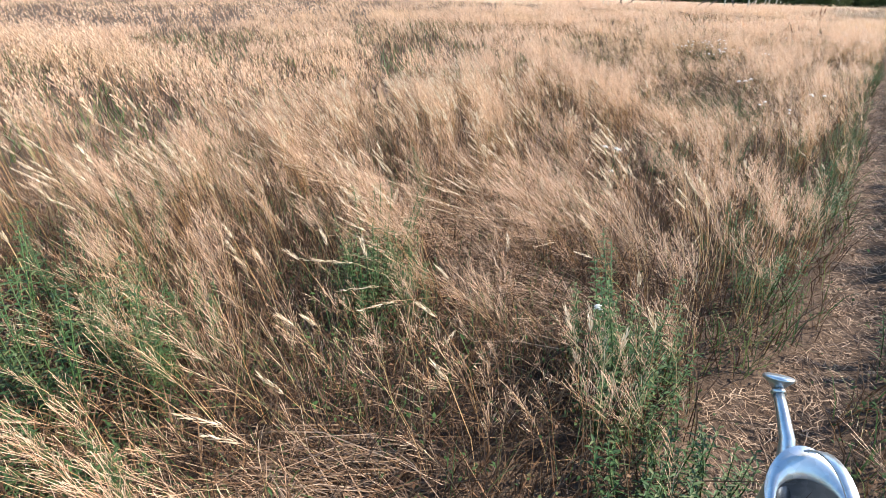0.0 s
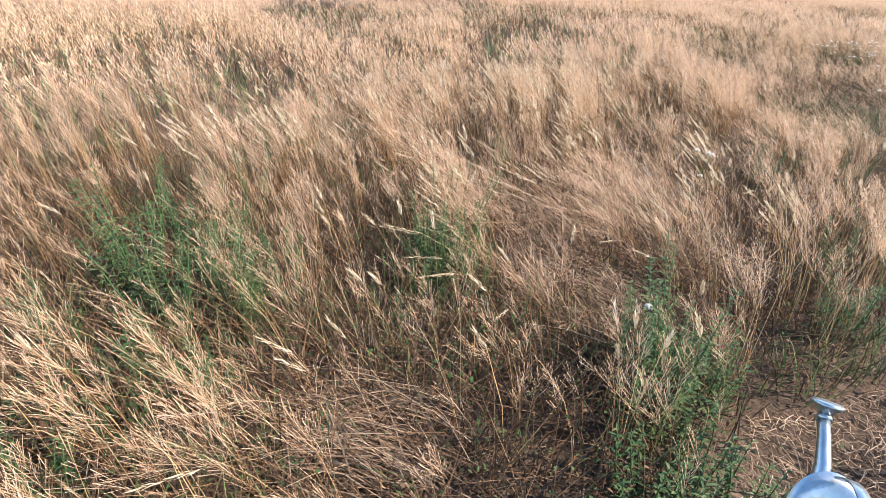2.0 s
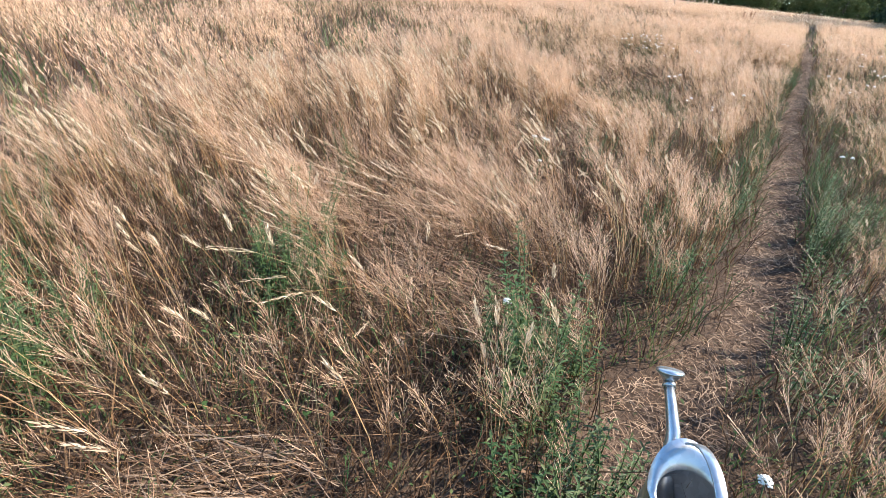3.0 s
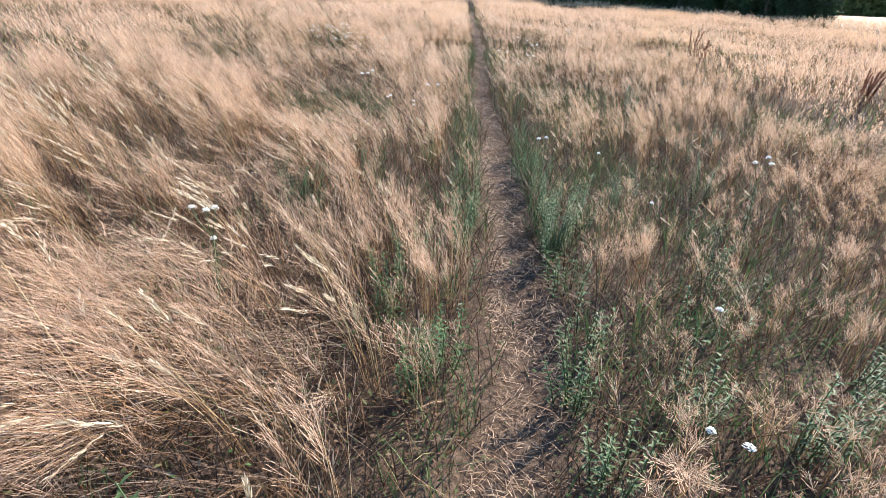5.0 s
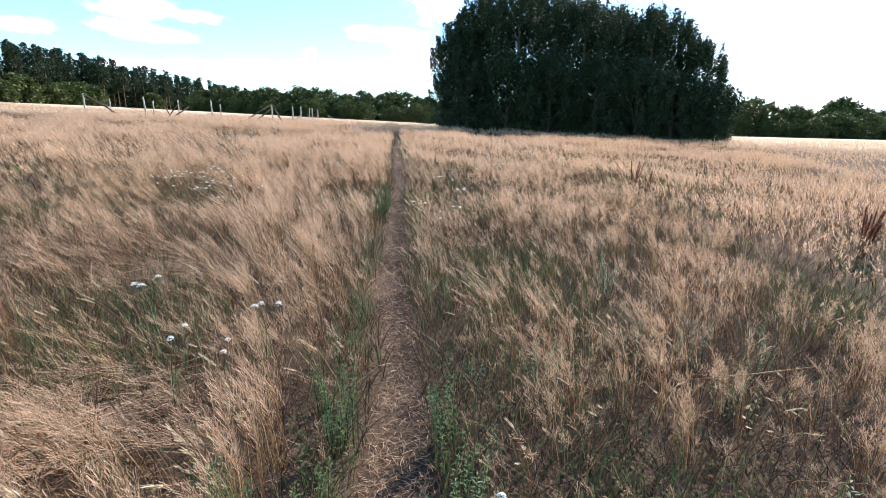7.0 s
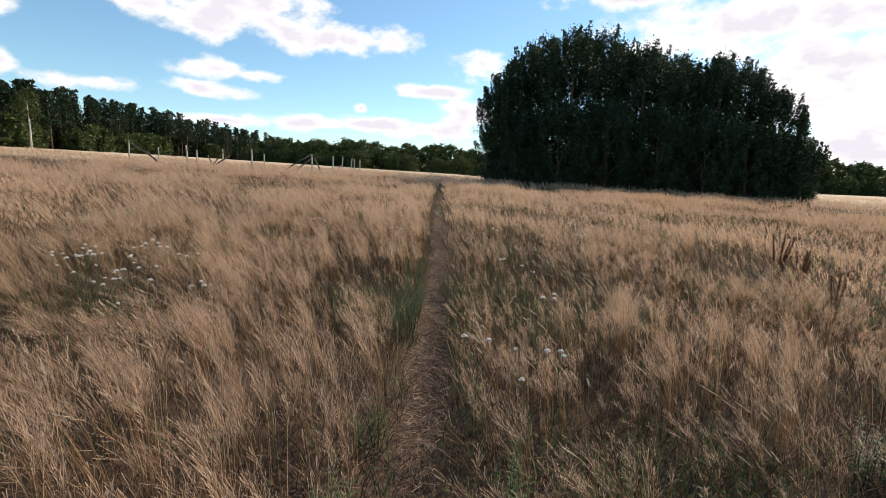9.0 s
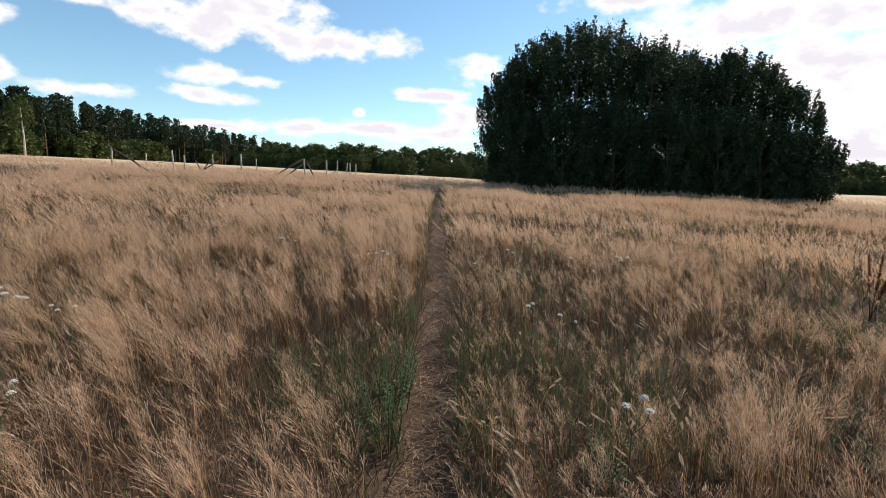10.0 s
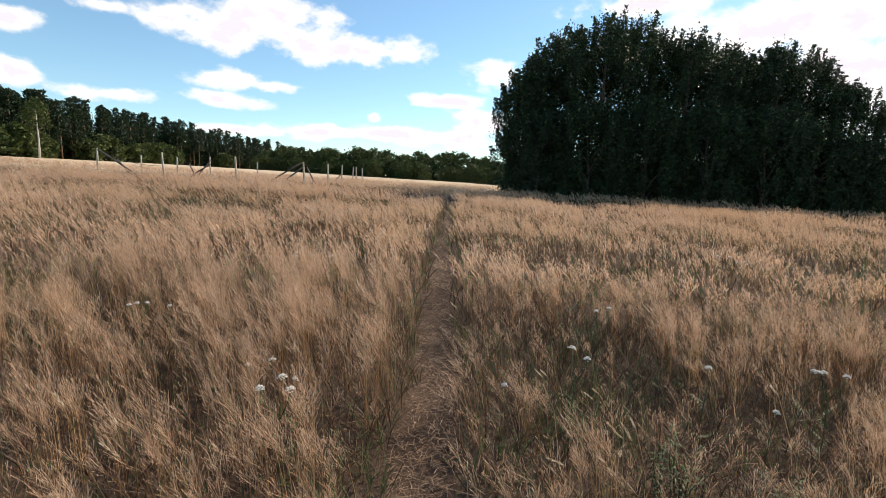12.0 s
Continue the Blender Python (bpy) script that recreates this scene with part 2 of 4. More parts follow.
def ground_material():
    """Dry soil with straw litter near by, pale stubble past the grass."""
    m, tr, L, out = material("field_soil")
    geo = tr.nodes.new("ShaderNodeNewGeometry")
    pos = geo.outputs["Position"]
    sep = tr.nodes.new("ShaderNodeSeparateXYZ")
    L(pos, sep.inputs[0])
    a = noise_node(tr, 1.3, 5.0, 0.6, pos)
    b = noise_node(tr, 38.0, 5.0, 0.65, pos)
    s = maths(tr, "ADD", maths(tr, "MULTIPLY", a.outputs[0], 0.45), maths(tr, "MULTIPLY", b.outputs[0], 0.55))
    near = ramp_node(tr, [(0.32, (0.032, 0.021, 0.015)), (0.5, (0.075, 0.050, 0.035)), (0.66, (0.17, 0.118, 0.084))])
    L(s, near.inputs[0])
    mp = tr.nodes.new("ShaderNodeMapping")
    mp.inputs["Scale"].default_value = (0.5, 0.05, 1)
    L(pos, mp.inputs[0])
    c = noise_node(tr, 1.0, 6.0, 0.65, mp.outputs[0])
    far = ramp_node(tr, [(0.3, (0.46, 0.34, 0.225)), (0.55, (0.55, 0.43, 0.30)), (0.75, (0.62, 0.51, 0.39))])
    L(c.outputs[0], far.inputs[0])
    d = maths(tr, "SQRT", maths(tr, "ADD", maths(tr, "MULTIPLY", sep.outputs[0], sep.outputs[0]), maths(tr, "MULTIPLY", sep.outputs[1], sep.outputs[1])))
    rng = tr.nodes.new("ShaderNodeMapRange")
    rng.inputs[1].default_value, rng.inputs[2].default_value = 50.0, 72.0
    L(maths(tr, "ADD", d, maths(tr, "MULTIPLY", a.outputs[0], 8.0)), rng.inputs[0])
    col = mix_node(tr, rng.outputs[0], near.outputs[0], far.outputs[0])
    p = tr.nodes.new("ShaderNodeBsdfPrincipled")
    p.inputs["Roughness"].default_value = 0.95
    p.inputs["Specular IOR Level"].default_value = 0.1
    L(col, p.inputs["Base Color"])
    bp = tr.nodes.new("ShaderNodeBump")
    bp.inputs["Strength"].default_value, bp.inputs["Distance"].default_value = 0.7, 0.02
    L(b.outputs[0], bp.inputs["Height"])
    L(bp.outputs[0], p.inputs["Normal"])
    L(p.outputs[0], out.inputs["Surface"])
    return m


GROUND = ground_material()

# ======================================================== ground
rng = np.random.default_rng(7)
SLOPE = 0.027            # the field falls to the right of the path and rises gently ahead


def vnoise(x, y, size, seed=0):
    """Smooth noise from 0 to 1 with features of that size, for arrays."""
    x, y = np.asarray(x, float) / size, np.asarray(y, float) / size
    xi, yi = np.floor(x), np.floor(y)
    fx, fy = x - xi, y - yi
    fx, fy = fx * fx * (3 - 2 * fx), fy * fy * (3 - 2 * fy)

    def lattice(i, j):
        v = np.sin(i * 127.1 + j * 311.7 + seed * 74.7) * 43758.5453
        return v - np.floor(v)
    a, b = lattice(xi, yi), lattice(xi + 1, yi)
    c, d = lattice(xi, yi + 1), lattice(xi + 1, yi + 1)
    return (a * (1 - fx) + b * fx) * (1 - fy) + (c * (1 - fx) + d * fx) * fy


def path_x(y):
    """The middle of the trodden path."""
    y = np.asarray(y, float)
    return 0.41 + 0.035 * np.sin(y * 0.55 + 0.6) + 0.02 * np.sin(y * 1.7) - 0.30 * np.exp(-((y - 0.1) / 0.75) ** 2) - 0.2 / (1 + np.exp(np.clip((y + 0.6) * 4, -30, 30)))


def ground_z(x, y):
    x, y = np.asarray(x, float), np.asarray(y, float)
    r = np.hypot(x, y)
    fall = -SLOPE * np.clip(x, -260, 30) + 0.03 * np.clip(y, 0, 33) - 0.35 * np.clip((y - 50) / 110, 0, 1) + 1.7 * np.clip((y - 48) / 140, 0, 1) * np.clip((50 - x) / 45, 0, 1)
    rough = 0.05 * (vnoise(x, y, 2.3, 3) - 0.5) + 0.02 * (vnoise(x, y, 0.4, 4) - 0.5)
    dip = -0.045 * np.exp(-((x - path_x(y)) / 0.16) ** 2) * (y < 30)
    return fall + (rough + dip) * np.exp(-(r / 60) ** 2)


def fast_mesh(name, verts, tris, mats, mat_index=None, smooth=False):
    """A mesh from arrays of places and triangles."""
    me = bpy.data.meshes.new(name)
    verts, tris = np.ascontiguousarray(verts, np.float32), np.ascontiguousarray(tris, np.int32)
    me.vertices.add(len(verts))
    me.vertices.foreach_set("co", verts.ravel())
    me.loops.add(tris.size)
    me.loops.foreach_set("vertex_index", tris.ravel())
    me.polygons.add(len(tris))
    me.polygons.foreach_set("loop_start", np.arange(0, tris.size, 3, dtype=np.int32))
    for m in mats:
        me.materials.append(m)
    if mat_index is not None:
        me.polygons.foreach_set("material_index", np.ascontiguousarray(mat_index, np.int32))
    if smooth:
        me.polygons.foreach_set("use_smooth", np.ones(len(tris), bool))
    me.update(calc_edges=True)
    return me


def grid_mesh(name, xs, ys, mats):
    X, Y = np.meshgrid(xs, ys)
    v = np.stack([X, Y, ground_z(X, Y)], -1).reshape(-1, 3)
    i, j = np.meshgrid(np.arange(len(xs) - 1), np.arange(len(ys) - 1))
    a = (j * len(xs) + i).ravel()
    b, c, d = a + 1, a + len(xs) + 1, a + len(xs)
    return fast_mesh(name, v, np.concatenate([np.stack([a, b, c], 1), np.stack([a, c, d], 1)]), mats, smooth=True)


def spread(inner, step, outer, grow=1.18):
    """Even steps near the path, growing outwards."""
    s = list(np.arange(0, inner, step))
    d = step
    while s[-1] < outer:
        d *= grow
        s.append(s[-1] + d)
    return s


side = spread(6, 0.09, 3000)
ahead = spread(24, 0.12, 3000)
back = spread(3, 0.15, 3000)
ground = new("ground", grid_mesh("ground", np.array([-s for s in side[:0:-1]] + side), np.array([-s for s in back[:0:-1]] + ahead), [GROUND]))
tagged(ground, "dry sloping field soil with straw litter and a trodden footpath", "ground", kind="structure")


# ======================================================== grass
def ribbons(roots, height, lean, heading, width, profile, droop=0.0, face=None, jitter=0.0):
    """Tapered ribbons. roots (N,3); height, lean (sideways reach over height), heading (the way it leans), width: arrays of N.
    profile: rows of (share of the height, share of the width). Returns places (N, 2R, 3) and triangles."""
    n, R = len(roots), len(profile)
    s = np.array([p[0] for p in profile])[None, :]
    w = np.array([p[1] for p in profile])[None, :]
    lean, heading, height, width = (np.broadcast_to(np.asarray(v, float), (n,))[:, None] for v in (lean, heading, height, width))
    reach = lean * (0.35 * s + 0.65 * s * s) + droop * np.clip(s - 0.72, 0, None) ** 1.5 * 4
    up = s * np.sqrt(np.clip(1 - 0.55 * np.clip(lean, 0, 1.25) ** 2, 0.05, 1)) - droop * np.clip(s - 0.8, 0, None) ** 2 * 3
    cx = roots[:, 0:1] + np.cos(heading) * reach * height
    cy = roots[:, 1:2] + np.sin(heading) * reach * height
    cz = roots[:, 2:3] + up * height
    a = (rng.uniform(0, np.pi, (n, 1)) if face is None else face[:, None])
    ox, oy = np.cos(a) * width * w / 2, np.sin(a) * width * w / 2
    left = np.stack([cx - ox, cy - oy, cz], -1)
    right = np.stack([cx + ox, cy + oy, cz], -1)
    v = np.stack([left, right], 2).reshape(n, 2 * R, 3)
    base = []
    for k in range(R - 1):
        p = 2 * k
        if profile[k][1] < 1e-6:
            base.append((p, p + 3, p + 2))
        elif profile[k + 1][1] < 1e-6:
            base.append((p, p + 1, p + 2))
        else:
            base += [(p, p + 1, p + 3), (p, p + 3, p + 2)]
    base = np.array(base)
    t = (np.arange(n)[:, None, None] * (2 * R) + base[None]).reshape(-1, 3)
    return v, t, np.stack([cx, cy, cz], -1)


def stalks(name, xy, height, lean, heading, width, ear="panicle", ear_share=0.2, branches=6, label="", thick=1.0, droop=0.12):
    """Dry grass stalks with their seed heads, one mesh of uncountable stalks."""
    n = len(xy)
    roots = np.column_stack([xy, ground_z(xy[:, 0], xy[:, 1]) - 0.01])
    top = 1 - ear_share
    v, t, mid = ribbons(roots, height, lean, heading, width, [(0, 1.0), (top * 0.5, 0.85), (top, 0.6), (1.0, 0.25)], droop)
    V, T, M = [v.reshape(-1, 3)], [t], [np.zeros(len(t), np.int32)]
    off = v.shape[0] * v.shape[1]
    low, tip = mid[:, 2], mid[:, 3]
    axis = tip - low
    if ear == "spike":
        # an ear of overlapping bristly spikelets
        k = 16
        ax = axis / (np.linalg.norm(axis, axis=1, keepdims=True) + 1e-9)
        f = np.linspace(0.0, 1.0, k)[None, :, None]
        root = low[:, None, :] + axis[:, None, :] * f
        ang = np.arange(k)[None, :] * 2.4 + rng.uniform(0, 6.28, (n, 1))
        out = np.stack([np.cos(ang), np.sin(ang), rng.uniform(-0.3, 0.3, (n, k))], -1)
        size = (0.032 * thick * rng.uniform(0.8, 1.25, (n, k)) * (1.1 - 0.4 * f[..., 0]))[..., None]
        end = root + (out * 0.30 + ax[:, None, :]) * size
        sidew = np.stack([-np.sin(ang), np.cos(ang), np.zeros_like(ang)], -1) * 0.0027 * thick
        mid_ = root + (end - root) * 0.35 + out * 0.002 * thick
        q = np.stack([root, mid_ + sidew, mid_ - sidew, end], 2)
        V.append(q.reshape(-1, 3))
        T.append((off + np.arange(n * k)[:, None, None] * 4 + np.array([(0, 1, 2), (1, 3, 2)])[None]).reshape(-1, 3))
        M.append(np.ones(n * k * 2, np.int32))
        off += n * k * 4
    else:
        # loose panicle: short fine branches round the tip
        k = branches
        f = np.linspace(0.02, 0.9, k)[None, :, None]
        root = low[:, None, :] + axis[:, None, :] * f
        ang = rng.uniform(0, 2 * np.pi, (n, k))
        out = np.stack([np.cos(ang), np.sin(ang), rng.uniform(-0.3, 0.7, (n, k))], -1)
        size = (np.linalg.norm(axis, axis=1)[:, None] * rng.uniform(0.16, 0.46, (n, k)) * (1.15 - f[..., 0] * 0.75))[..., None]
        ax = axis / (np.linalg.norm(axis, axis=1, keepdims=True) + 1e-9)
        end = root + (out * 0.66 + ax[:, None, :] * 0.8) * size
        sidew = np.stack([-np.sin(ang), np.cos(ang), np.zeros_like(ang)], -1) * 0.0018 * thick
        q = np.stack([root, end + sidew, end - sidew], 2)
        V.append(q.reshape(-1, 3))
        T.append((off + np.arange(n * k)[:, None] * 3 + np.array([[0, 1, 2]])))
        M.append(np.ones(n * k, np.int32))
        off += n * k * 3
    me = fast_mesh(name, np.concatenate(V), np.concatenate(T), [STALK, EAR if ear == "spike" else PANICLE], np.concatenate(M))
    return tagged(new(name, me), label, "grass", kind="stuff")


def blades(name, xy, height, lean, heading, width, mat, label, rise=0.0, category="grass", shape=((0, 0.7), (0.45, 1.0), (1.0, 0.0))):
    roots = np.column_stack([xy, ground_z(xy[:, 0], xy[:, 1]) - 0.005 + rise])
    v, t, _ = ribbons(roots, height, lean, heading, width, list(shape), 0.1)
    return tagged(new(name, fast_mesh(name, v.reshape(-1, 3), t, [mat])), label, category, kind="stuff")


def scatter(x0, x1, y0, y1, per_m2):
    n = int((x1 - x0) * (y1 - y0) * per_m2)
    return np.column_stack([rng.uniform(x0, x1, n), rng.uniform(y0, y1, n)])


# patches where the straw lies flat: x, y, radius
LODGED = [(-0.95, 0.2, 0.42), (-1.45, 0.55, 0.4), (-0.8, -1.15, 0.30), (-0.75, 1.0, 0.4), (-1.5, 1.6, 0.42), (-1.3, 2.7, 0.36), (-1.0, 4.1, 0.5), (-2.4, 0.6, 0.3),
          (-1.5, 6.0, 0.6), (-1.9, 8.2, 0.5)]


def lodged(xy):
    m = np.zeros(len(xy))
    for x, y, r in LODGED:
        m = np.maximum(m, np.exp(-(((xy[:, 0] - x) ** 2 + (xy[:, 1] - y) ** 2) / r ** 2) ** 1.5))
    return m


def off_path(xy):
    return np.abs(xy[:, 0] - path_x(xy[:, 1]))


def weedy(xy):
    """Share of low green growth: beside the path, right of its first metres, and in patches."""
    x, y = xy[:, 0], xy[:, 1]
    side_near = np.exp(-((off_path(xy) - 0.24) / 0.16) ** 2) * np.clip((vnoise(x, y, 0.75, 21) * 0.7 + vnoise(x, y, 0.25, 25) * 0.3 - 0.36) * 3.2, 0.08, 1) * np.where(y > 5, 0.6, 1.0) * np.clip((29 - y) / 6, 0, 1)
    right = np.clip((x - 0.5) / 0.3, 0, 1) * np.clip((13 - y) / 4, 0, 1) * np.clip((3.4 - x) / 1.8, 0, 1) * np.clip((vnoise(x, y, 0.5, 22) * 0.7 + vnoise(x, y, 0.2, 23) * 0.3 - 0.28) * 1.9, 0.08, 0.95) * (1 - 0.55 * np.clip((y - 2.5) / 2.5, 0, 1))
    patches = np.clip((vnoise(x, y, 1.3, 11) * 0.65 + vnoise(x, y, 0.45, 12) * 0.35 - 0.53) * 5, 0, 1) * np.exp(-(np.hypot(x, y - 8) / 22) ** 2)
    start = 0.7 * np.exp(-(((x - 0.15) / 0.4) ** 2 + ((y + 0.55) / 0.35) ** 2)) + np.exp(-(((x + 0.38) / 0.28) ** 2 + ((y + 0.05) / 0.3) ** 2)) + 1.5 * np.exp(-(((x + 1.75) / 0.75) ** 2 + ((y + 1.65) / 0.5) ** 2))
    start = np.maximum(start, 0.75 * np.clip((-x - 0.5) / 0.4, 0, 1) * np.clip((1.2 - y) / 1.2, 0, 1) * np.clip((vnoise(x, y, 0.38, 24) - 0.42) * 4, 0, 1))
    lanes = 0.26 * (1 - drift(xy)) * np.exp(-(np.hypot(x, y - 8) / 26) ** 2)
    return np.clip(np.maximum.reduce([side_near, right, patches, start, lanes]), 0, 1)


def trampled(xy):
    """The bare way, and the trodden place round the can and where the walk begins."""
    x, y = xy[:, 0], xy[:, 1]
    bare = off_path(xy) < 0.132 * (1 - 0.6 * np.clip((y - 13) / 14, 0, 1)) + 0.13 * (vnoise(x, y, 0.30, 31) - 0.45) + 0.03 * np.exp(-((y - 1.2) / 1.2) ** 2)
    bare |= np.hypot((x - 0.16) / 0.22, (y - 0.08) / 0.36) < 0.7 + 0.5 * vnoise(x, y, 0.2, 32)
    bare |= np.hypot(x - 0.268, y + 0.42) < 0.13
    bare |= np.hypot((x - 0.1) / 0.5, (y + 1.75) / 0.55) < 1.0
    return bare & (y < 27)


def drift(xy):
    """Drifts of dense grass with thin, greener lanes between them."""
    x, y = xy[:, 0], xy[:, 1]
    u, v = 0.8 * x - 0.6 * y, 0.6 * x + 0.8 * y
    n = 0.62 * vnoise(u / 2.6, v, 1.15, 71) + 0.38 * vnoise(u / 1.6, v, 0.42, 72)
    d = np.clip((n - 0.36) * 3.6, 0, 1)
    rye = np.clip((-x - 0.3) / 0.4, 0, 1) * np.clip((3.0 - y) / 1.5, 0, 1) * 0.55
    # a thick golden stand left of the path further on, a thin strip right of it
    stand = np.clip((0.30 - x) / 0.15, 0, 1) * np.clip((x + 1.0) / 0.5, 0, 1) * np.clip((y - 6.3) / 0.8, 0, 1) * np.clip((30 - y) / 8, 0, 1) * (0.6 + 0.4 * vnoise(x, y, 0.8, 73))
    thin = np.clip((x - 0.4) / 0.2, 0, 1) * np.clip((3.2 - x) / 0.9, 0, 1) * np.clip((y - 3) / 2, 0, 1) * (0.55 + 0.45 * np.clip((13 - y) / 3, 0, 1))
    return np.maximum(np.maximum(d, rye), stand) * (1 - 0.15 * thin)


WIND = math.radians(196)          # the way the stalks lean


def wind_heading(xy, spread_=0.5):
    return WIND + 1.5 * (vnoise(xy[:, 0], xy[:, 1], 2.2, 41) - 0.5) + rng.normal(0, spread_, len(xy))


def tall_height(xy):
    x, y = xy[:, 0], xy[:, 1]
    h = 0.58 + 0.16 * (vnoise(x, y, 3.0, 51) - 0.5) + 0.16 * (vnoise(x, y, 0.8, 52) - 0.5)
    h += 0.13 * np.clip((-x - 0.4) / 0.6, 0, 1) * np.clip((2.0 - y) / 1.5, 0, 1)
    h -= 0.12 * np.clip((x - 0.5) / 0.5, 0, 1) * np.clip((9.0 - y) / 4, 0, 1)
    return h


def sow_tall(name, box, density, ear, width, thick, branches, keep=None, label="", lean0=0.21, ear_share=0.2, tuft=1):
    if tuft > 1:            # stalks spring from tufts
        heart = scatter(*box, density / tuft)
        number = rng.integers(max(1, tuft // 3), tuft * 2, len(heart))
        which = np.repeat(np.arange(len(heart)), number)
        xy = heart[which] + rng.normal(0, 0.022, (len(which), 2))
    else:
        xy = scatter(*box, density)
        which = np.arange(len(xy))
        heart = xy
    if keep is not None:
        ok = keep(xy)
        xy, which = xy[ok], which[ok]
    w = weedy(xy)
    flat = lodged(xy)
    thick_ = drift(xy)
    right_side = xy[:, 0] > path_x(xy[:, 1])
    reach = np.where(right_side, 0.45, 0.30) * (1 - 0.32 * np.clip((xy[:, 1] - 4) / 3, 0, 1)) * (0.7 + 0.6 * vnoise(xy[:, 0], xy[:, 1], 0.6, 76))
    edge = 0.93 * np.clip((reach - off_path(xy)) / 0.12, 0, 1)
    edge = edge * np.clip((29 - xy[:, 1]) / 6, 0, 1)
    gone = trampled(xy) | (rng.random(len(xy)) < w * np.where(xy[:, 1] > 4, 0.62, 0.86)) | (rng.random(len(xy)) < edge) | (rng.random(len(xy)) > (0.24 + 0.76 * thick_) * (0.25 + 1.15 * np.clip((vnoise(xy[:, 0], xy[:, 1], 0.17, 75) - 0.25) * 2, 0, 1)))
    xy, w, flat, thick_, which = xy[~gone], w[~gone], flat[~gone], thick_[~gone], which[~gone]
    n = len(xy)
    h = tall_height(xy) * rng.uniform(0.72, 1.15, n) * (1 - 0.3 * w) * (0.80 + 0.22 * thick_)
    lean = np.abs(rng.normal(lean0, 0.14, n)) + 0.25 * (vnoise(xy[:, 0], xy[:, 1], 1.6, 61) - 0.35)
    lean = np.clip(lean, 0.02, 0.9) * (1 - flat) + flat * rng.uniform(1.1, 1.32, n)
    if tuft > 1:
        head = wind_heading(heart, 0.45)[which] + rng.normal(0, 0.45, n)
        tilt = rng.normal(0, 0.10, len(heart))[which]
        h = h * rng.uniform(0.82, 1.12, len(heart))[which]
        lean = np.where(flat > 0.4, lean, np.clip(lean + tilt, 0.02, 0.95))
    else:
        head = wind_heading(xy)
    return stalks(name, xy, h, lean, head, width * rng.uniform(0.8, 1.25, n), ear, ear_share, branches, label, thick)


NEAR = (-4.6, 4.6, -2.6, 13.5)


def outside(box):
    x0, x1, y0, y1 = box
    return lambda q: ~((q[:, 0] > x0) & (q[:, 0] < x1) & (q[:, 1] > y0) & (q[:, 1] < y1))


sow_tall("tall_grass", NEAR, 440, "panicle", 0.0020, 0.42, 26, None, "tall dry straw-coloured meadow grass with loose pinkish panicles", 0.17, 0.3, 11)
sow_tall("rye_grass", (-4.4, -0.15, -2.6, 4.2), 95, "spike", 0.0030, 1.2, 0, lambda q: rng.random(len(q)) < np.clip(0.25 + (-q[:, 0] - 0.3) * 0.6, 0, 1) * np.clip((4.4 - q[:, 1]) / 2, 0, 1) * np.clip((q[:, 1] + 1.5) / 0.5, 0.12, 1), "ripe leaning rye stalks with long pale ears", 0.22, 0.12, 7)
sow_tall("ripe_grass", (-4.4, 4.4, 1.5, 13.5), 18, "spike", 0.0028, 0.9, 0, None, "ripe leaning grass stalks with pale ears", 0.42, 0.12, 5)
MID = (-15, 15, -3, 27)
sow_tall("meadow_grass", MID, 165, "panicle", 0.0030, 3.2, 9, outside(NEAR), "tall dry straw-coloured meadow grass further off", 0.2, 0.36)
FAR = (-62, 66, -4, 66)


def thinning(q):
    d = np.hypot(q[:, 0], q[:, 1] - 8)
    return outside(MID)(q) & (rng.random(len(q)) < np.clip(1.35 - d / 60, 0.25, 1)) & (q[:, 1] > np.where(q[:, 0] > 0, q[:, 0] * 0.55 - 6, -4))


sow_tall("distant_grass", FAR, 22, "panicle", 0.006, 11.0, 5, thinning, "pale dry grass across the far part of the field", 0.2, 0.35)

fringe = lambda q: rng.random(len(q)) < 0.25 + 0.75 * vnoise(q[:, 0], q[:, 1], 1.2, 81)
sow_tall("crest_grass", (-14, 27, 26.5, 42), 26, "panicle", 0.005, 7.0, 4, lambda q: q[:, 1] < 33 + 9 * (q[:, 0] < 3), "pale dry grass on the crest before the grove", 0.18, 0.36)
sow_tall("fringe_grass", (2.5, 25.0, 30.2, 32.2), 26, "spike", 0.012, 3.2, 0, fringe, "taller pale grass along the foot of the grove", 0.15, 0.2)

# low green growth
g = scatter(-4.6, 4.6, -2.6, 13.5, 760)
g = g[~trampled(g) & (rng.random(len(g)) < 0.05 + 0.9 * weedy(g) ** 1.3)]
blades("green_grass", g, rng.uniform(0.10, 0.30, len(g)), np.clip(np.abs(rng.normal(0.35, 0.22, len(g))), 0, 0.75), rng.uniform(0, 6.28, len(g)), rng.uniform(0.003, 0.0065, len(g)), BLADE, "low green grass between the dry stalks and along the path", shape=((0, 0.7), (0.35, 1.0), (0.75, 0.7), (1.0, 0.0)))
g = scatter(-15, 15, -3, 27, 110)
g = g[outside(NEAR)(g) & ~trampled(g) & (rng.random(len(g)) < 0.06 + 0.6 * weedy(g))]
blades("green_undergrowth", g, rng.uniform(0.14, 0.36, len(g)), np.abs(rng.normal(0.4, 0.25, len(g))), rng.uniform(0, 6.28, len(g)), rng.uniform(0.010, 0.020, len(g)), BLADE, "green undergrowth in patches of the meadow")

